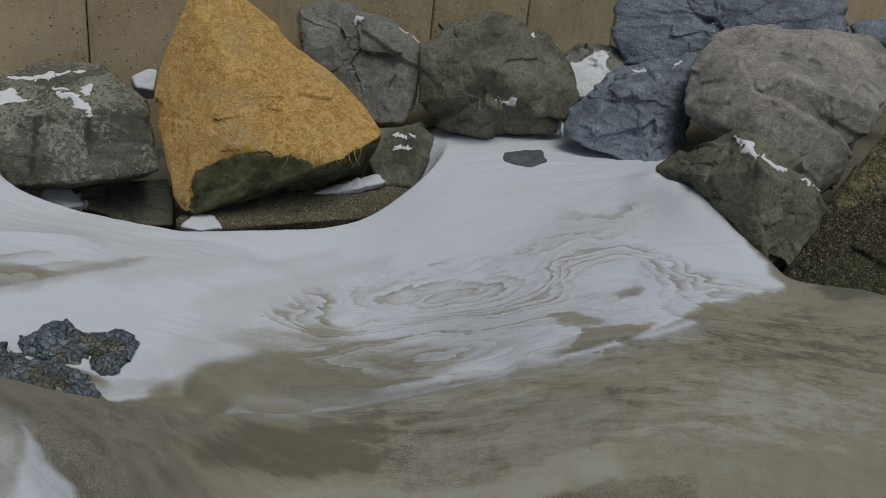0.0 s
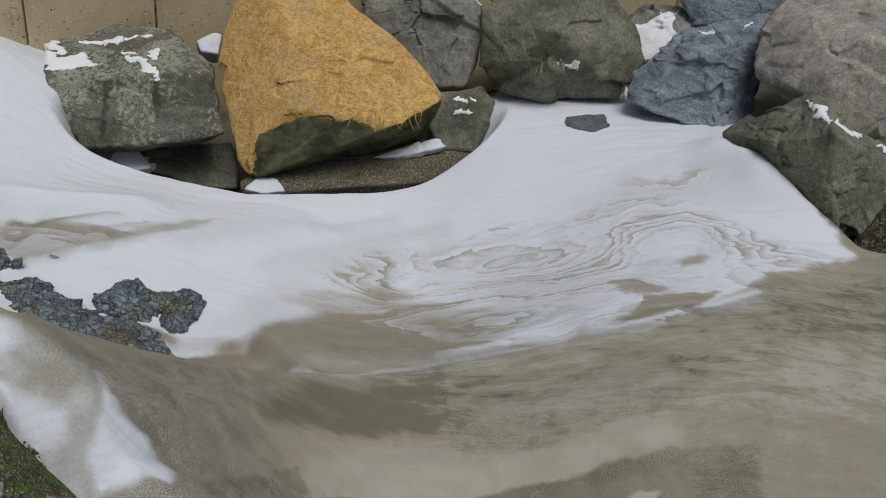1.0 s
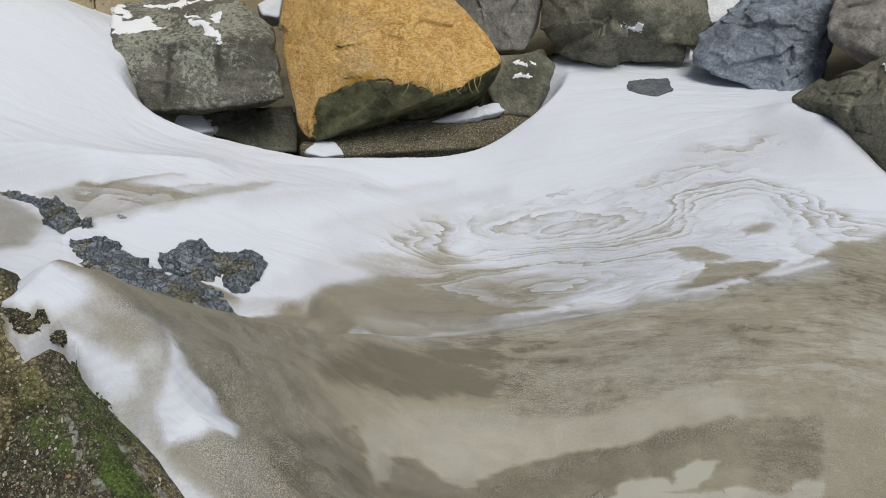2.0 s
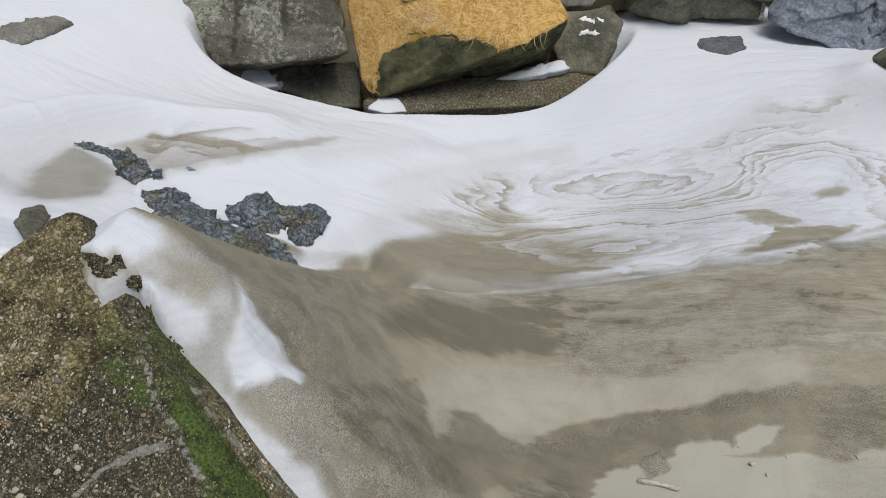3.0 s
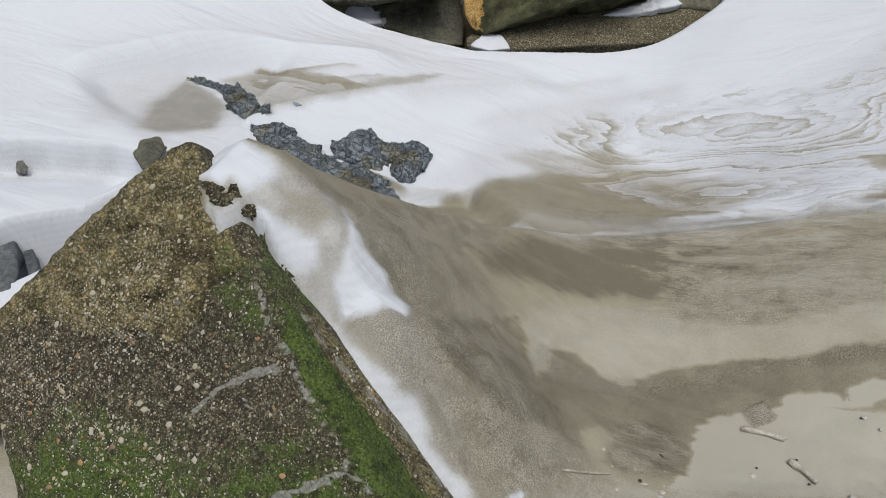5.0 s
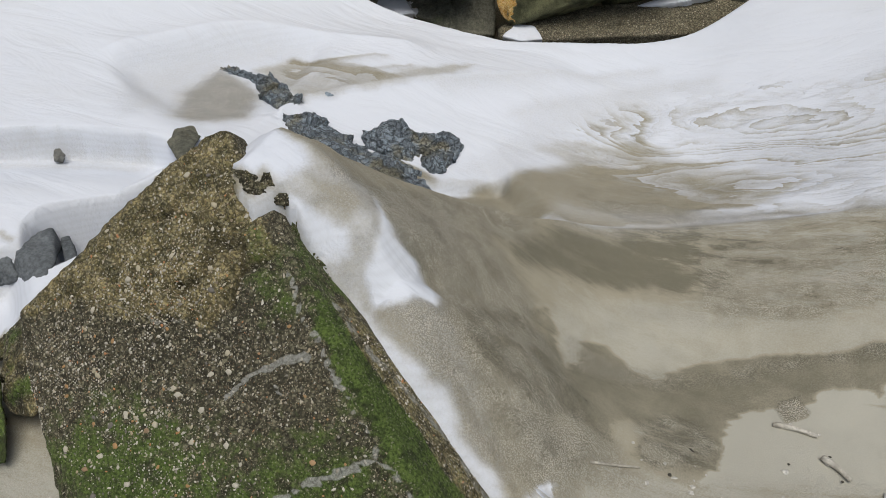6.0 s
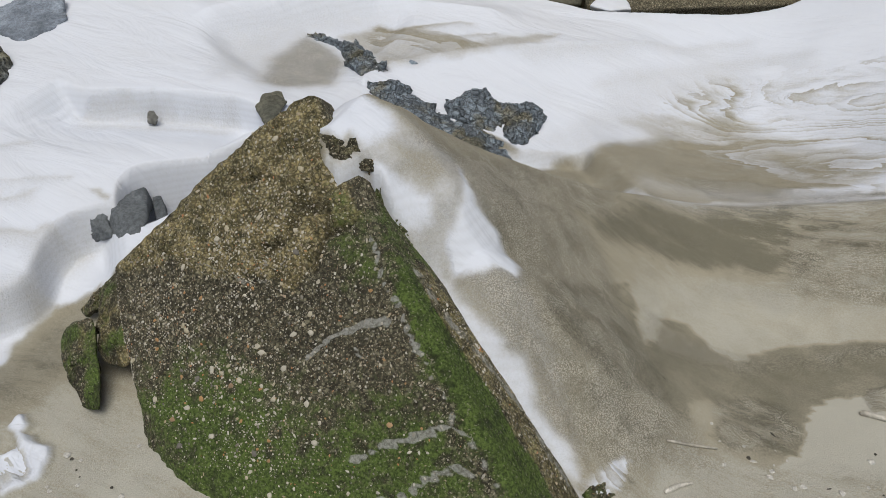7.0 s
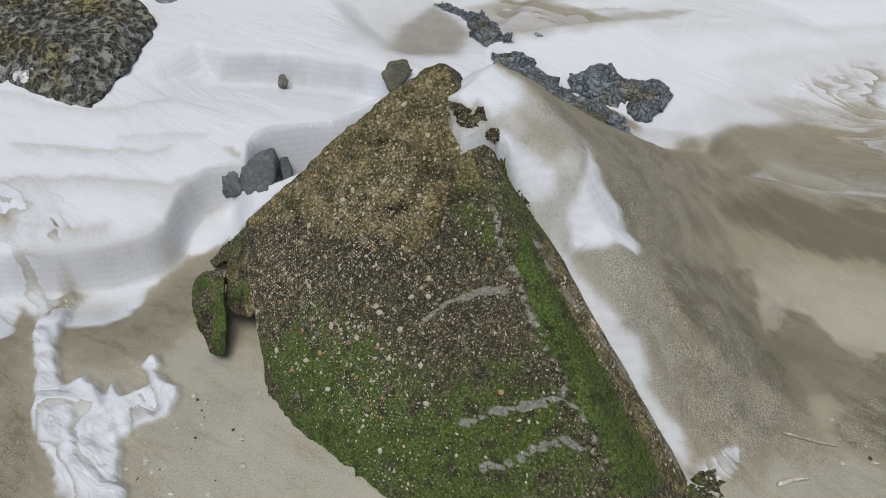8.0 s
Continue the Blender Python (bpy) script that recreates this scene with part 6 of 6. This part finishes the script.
def concrete_block():
    v, f, _ = boulder(BLOCK_CORNERS, 0.35, 0.45, 0.7, level=7, sharp=150, lump=0.012, rough=0.006, chips=0, seed=31)
    found = plan_marks(v, BLOCK_REGIONS, BLOCK_LINES)
    face = np.array((-0.07, -0.7, 0.71))
    v = v + face * (0.014 * found["ochre"] - 0.02 * found["groove"] - 0.003 * found["vein"])[:, None]
    v = v + face * ((0.007 + 0.006 * found["ochre"]) * fbm(v / 0.022, 4) + 0.03 * found["ochre"] * (0.3 - np.abs(fbm(v / 0.11 + 2.2, 3))))[:, None]
    block = mesh_object("concrete_block", v, f, M_BLOCK)
    for what in found:
        attribute(block, what, found[what])
    tagged(block, "mossy broken block of pebbly concrete beside a drift", "concrete block")
    for name, corners, moss, deep, seed in (("spur", PENDANT, 0.55, 0.03, 41), ("bridge", BRIDGE, 0.3, 0.04, 42), ("ledge", LEDGE, 0.25, 0.03, 43)):
        sv, sf, _ = boulder(corners, deep, 0.04, 0.85, level=6, sharp=40, lump=0.008, rough=0.007, chips=6, facet=0.4, seed=seed)
        lobe = mesh_object(name, sv, sf, M_BLOCK, block)
        attribute(lobe, "moss", moss + 0.9 * fbm(sv * 14.0, 3))
        attribute(lobe, "ochre", 0.35 + 0.8 * fbm(sv * 11.0 + 4.0, 3))
        attribute(lobe, "groove", 0.9 * smooth(0.05, 0.16, fbm(sv * 22.0 + 9.0, 4)))
    for k, corners in enumerate(SHOULDERS):
        hv, hf, _ = boulder(corners, 0.02, 0.06, 0.9, level=5, sharp=20, lump=0.01, rough=0.013, chips=6, facet=0.6, seed=44 + k)
        shoulder = mesh_object("shoulder", hv, hf, M_BLOCK, block)
        attribute(shoulder, "moss", np.full(len(hv), 0.3 + 0.2 * k))
        attribute(shoulder, "ochre", np.full(len(hv), 0.35 - 0.1 * k))
    return block, v, found


block, block_verts, block_marks = concrete_block()


def set_pebbles(count):
    """Pebbles half sunk in the block's sloping face."""
    shapes = []
    dice = np.random.RandomState(5)
    for k in range(6):
        bm = bmesh.new()
        bmesh.ops.create_icosphere(bm, subdivisions=1, radius=1)
        for vert in bm.verts:
            vert.co = Vector(vert.co) * (1 + 0.25 * dice.uniform(-1, 1))
        me = bpy.data.meshes.new("pebble")
        bm.to_mesh(me)
        bm.free()
        me.polygons.foreach_set("use_smooth", [True] * len(me.polygons))
        me.materials.append(M_PEBBLE)
        shapes.append(me)
    x, y, z = block_verts.T
    inside = area(x, y, BLOCK_FACE, 0.01) > 0.9
    top = (z > 0.04) & (np.abs(z - (y * 0.996 + 0.1 * x - 0.6)) < 0.08)
    spots = dice.permutation(np.nonzero(inside & top)[0])[:count]
    for n in spots:
        size = dice.choice((0.002, 0.0027, 0.0037, 0.0058), p=(0.4, 0.32, 0.2, 0.08))
        ob = new("pebble", shapes[dice.randint(6)])
        ob.matrix_basis = Matrix.LocRotScale(Vector(block_verts[n]) + Vector((0, -0.7, 0.7)) * 0.001, Euler((radians(45), 0, 0)).to_matrix().to_4x4().to_quaternion() @ Euler((0, 0, dice.uniform(0, 6))).to_quaternion(), Vector((size * 1.35, size, size * 0.55)))
        ob.parent = block


set_pebbles(295)


def pebble_grains(count):
    """The many small stones that show in the worn face, far too many to count."""
    dice = np.random.RandomState(15)
    x, y, z = block_verts.T
    green = np.clip(block_marks["moss"], 0, 1)
    worn = (area(x, y, BLOCK_FACE, 0.02) > 0.5) & (np.abs(z - (y * 0.996 + 0.1 * x - 0.6)) < 0.09) & (z > 0.03)
    edge_band = area(x, y, [(-0.79, 1.165), (-0.67, 1.1), (-0.474, 1.01), (-0.36, 1.0), (-0.38, 1.08), (-0.5, 1.13), (-0.66, 1.18)], 0.01) > 0.5
    worn |= edge_band & (z > 0.03)
    chance = np.where(worn, 1.0 - 0.5 * green, 0) * (0.35 + smooth(-0.25, 0.3, fbm(block_verts * 9.0, 3)))
    spots = dice.choice(len(x), count, p=chance / chance.sum())
    ring = np.array([(1, 0, 0), (0.4, 0.8, 0), (-0.6, 0.75, 0), (-1, -0.1, 0), (-0.3, -0.85, 0), (0.6, -0.7, 0), (0.1, 0.05, 1)])
    tilt = np.array(Euler((radians(45), 0, 0)).to_matrix())
    verts, faces = [], []
    for n in spots:
        turn, size = dice.uniform(0, 6.28), 0.0011 * dice.uniform(0.7, 1.3) * dice.choice((1.0, 1.5, 2.3), p=(0.6, 0.31, 0.09))
        c, q = math.cos(turn), math.sin(turn)
        form = ring * (1 + 0.3 * dice.uniform(-1, 1, (7, 1))) * (size * dice.uniform(1.0, 1.7), size, size * 0.55)
        form = form @ np.array([(c, q, 0), (-q, c, 0), (0, 0, 1)]) @ tilt.T
        at = len(verts)
        verts += list(form + block_verts[n] + np.array((0, -0.7, 0.7)) * 0.0012)
        faces += [(at + k, at + (k + 1) % 6, at + 6) for k in range(6)]
    grains = mesh_object("pebble_grain", verts, faces, M_GRAINS, block, smooth_shade=False)
    tagged(grains, "pale grit and small pebbles in concrete", kind="stuff")


pebble_grains(4600)


# ---- driftwood, shells and crumbs on the sand ----
M_STICK = stone("weathered_stick", (0.4, 0.37, 0.31), (0.66, 0.63, 0.56))
M_SHELL = stone("shell_bits", (0.5, 0.48, 0.43), (0.7, 0.68, 0.63))
M_CRUMB = stone("dark_crumbs", (0.05, 0.045, 0.035), (0.12, 0.11, 0.09))


def stick(a, b, thick, label):
    """A slightly bent, tapered twig lying on the sand."""
    bm = bmesh.new()
    rings, sides, last = 9, 8, None
    way = Vector((b[0] - a[0], b[1] - a[1], 0))
    across = Vector((-way.y, way.x, 0)).normalized()
    for k in range(rings):
        t = k / (rings - 1)
        r = thick * (1 - 0.35 * t) * (0.75 if k in (0, rings - 1) else 1) * (1 + 0.12 * math.sin(7 * t + thick * 900))
        mid = Vector((a[0], a[1], 0)) + way * t + across * 0.05 * way.length * math.sin(3.0 * t)
        mid.z = surface(mid.x, mid.y) + 0.85 * thick
        ring = [bm.verts.new(mid + across * r * math.cos(q) + Vector((0, 0, r * math.sin(q)))) for q in (2 * math.pi * i / sides for i in range(sides))]
        if last:
            for i in range(sides):
                bm.faces.new((last[i], last[(i + 1) % sides], ring[(i + 1) % sides], ring[i]))
        else:
            bm.faces.new(ring[::-1])
        last = ring
    bm.faces.new(last)
    for f in bm.faces:
        f.smooth = True
    me = bpy.data.meshes.new("stick")
    bm.to_mesh(me)
    bm.free()
    me.materials.append(M_STICK)
    return tagged(new("stick", me), label, "stick", group="driftwood on the sand")


stick((0.105, 1.596), (0.200, 1.580), 0.0075, "pale weathered stick lying on wet sand")
stick((0.208, 1.517), (0.262, 1.463), 0.008, "short grey driftwood stick on the sand")
stick((-0.247, 1.167), (-0.200, 1.223), 0.006, "pale flat splinter by the dune foot")
stick((-0.271, 1.277), (-0.170, 1.339), 0.004, "thin dark twig at the drift edge")


def flake(name, size, material, seed):
    """A small chip: a squashed, uneven lump."""
    dice = np.random.RandomState(seed)
    bm = bmesh.new()
    bmesh.ops.create_icosphere(bm, subdivisions=2, radius=1)
    lean = dice.uniform(-0.4, 0.4, 3)
    for vert in bm.verts:
        n = noise.noise(vert.co * 1.3 + Vector((seed, 0, 0)))
        vert.co = Vector((vert.co.x * (1.3 + lean[0]), vert.co.y * (0.9 + lean[1]), vert.co.z * 0.45)) * (1 + 0.5 * n) * size
        vert.select = False
    me = bpy.data.meshes.new(name)
    bm.to_mesh(me)
    bm.free()
    me.polygons.foreach_set("use_smooth", [True] * len(me.polygons))
    me.materials.append(material)
    return me


SHELLS = [flake("shell_bit", 0.006, M_SHELL, k) for k in range(4)]
CRUMBS = [flake("crumb", 0.0042, M_CRUMB, k + 9) for k in range(4)]
dice = np.random.RandomState(12)
for (cx, cy, sx, sy), count in zip(((-0.02, 1.35, 0.13, 0.06), (0.32, 1.58, 0.2, 0.09), (-1.37, 0.59, 0.08, 0.07), (-1.33, 0.53, 0.04, 0.03), (0.0, 1.36, 0.1, 0.035), (-1.28, 0.7, 0.08, 0.06)), (16, 22, 18, 14, 18, 12)):
    for k in range(count):
        x, y = dice.normal(cx, sx), dice.normal(cy, sy)
        pale = dice.uniform() < 0.6
        bit = new("shell_bit" if pale else "crumb", (SHELLS if pale else CRUMBS)[dice.randint(4)])
        bit.matrix_world = Matrix.LocRotScale((x, y, surface(x, y) + 0.002), Euler((0, 0, dice.uniform(0, 6))), Vector((1, 1, 1)) * dice.uniform(0.35, 1.1))
        if pale:
            tagged(bit, "small pale shell fragment on wet sand", "shell", group="shell bits on the sand")
        else:
            tagged(bit, "small dark crumb of driftwood on sand", "debris", group="dark crumbs on the sand")



# ---- dry strands that hang from the orange boulder's lower edge ----
M_STRAW = stone("dry_strand", (0.42, 0.3, 0.1), (0.6, 0.45, 0.18))
dice = np.random.RandomState(21)
for x, y, z in [(-0.656, 3.449, 0.428), (-0.639, 3.451, 0.420), (-0.553, 3.473, 0.417), (-0.516, 3.481, 0.411), (-0.472, 3.493, 0.407), (-0.446, 3.499, 0.405), (-0.420, 3.523, 0.411), (-0.399, 3.548, 0.421), (-0.378, 3.574, 0.430), (-0.352, 3.607, 0.443), (-0.502, 3.487, 0.413)]:
    curve = bpy.data.curves.new("strand", "CURVE")
    curve.dimensions, curve.bevel_depth, curve.bevel_resolution = "3D", 0.0022, 1
    curve.materials.append(M_STRAW)
    length, swing = dice.uniform(0.03, 0.085), dice.uniform(-0.03, 0.03)
    line = curve.splines.new("POLY")
    line.points.add(6)
    for k in range(7):
        t = k / 6
        line.points[k].co = (x + swing * t * t, y - 0.012 - 0.012 * math.sin(3 * t), z + 0.006 - length * t, 1)
        line.points[k].radius = 1 - 0.6 * t
    bpy_strand = new("strand", curve)
    bpy_strand.parent = orange_boulder
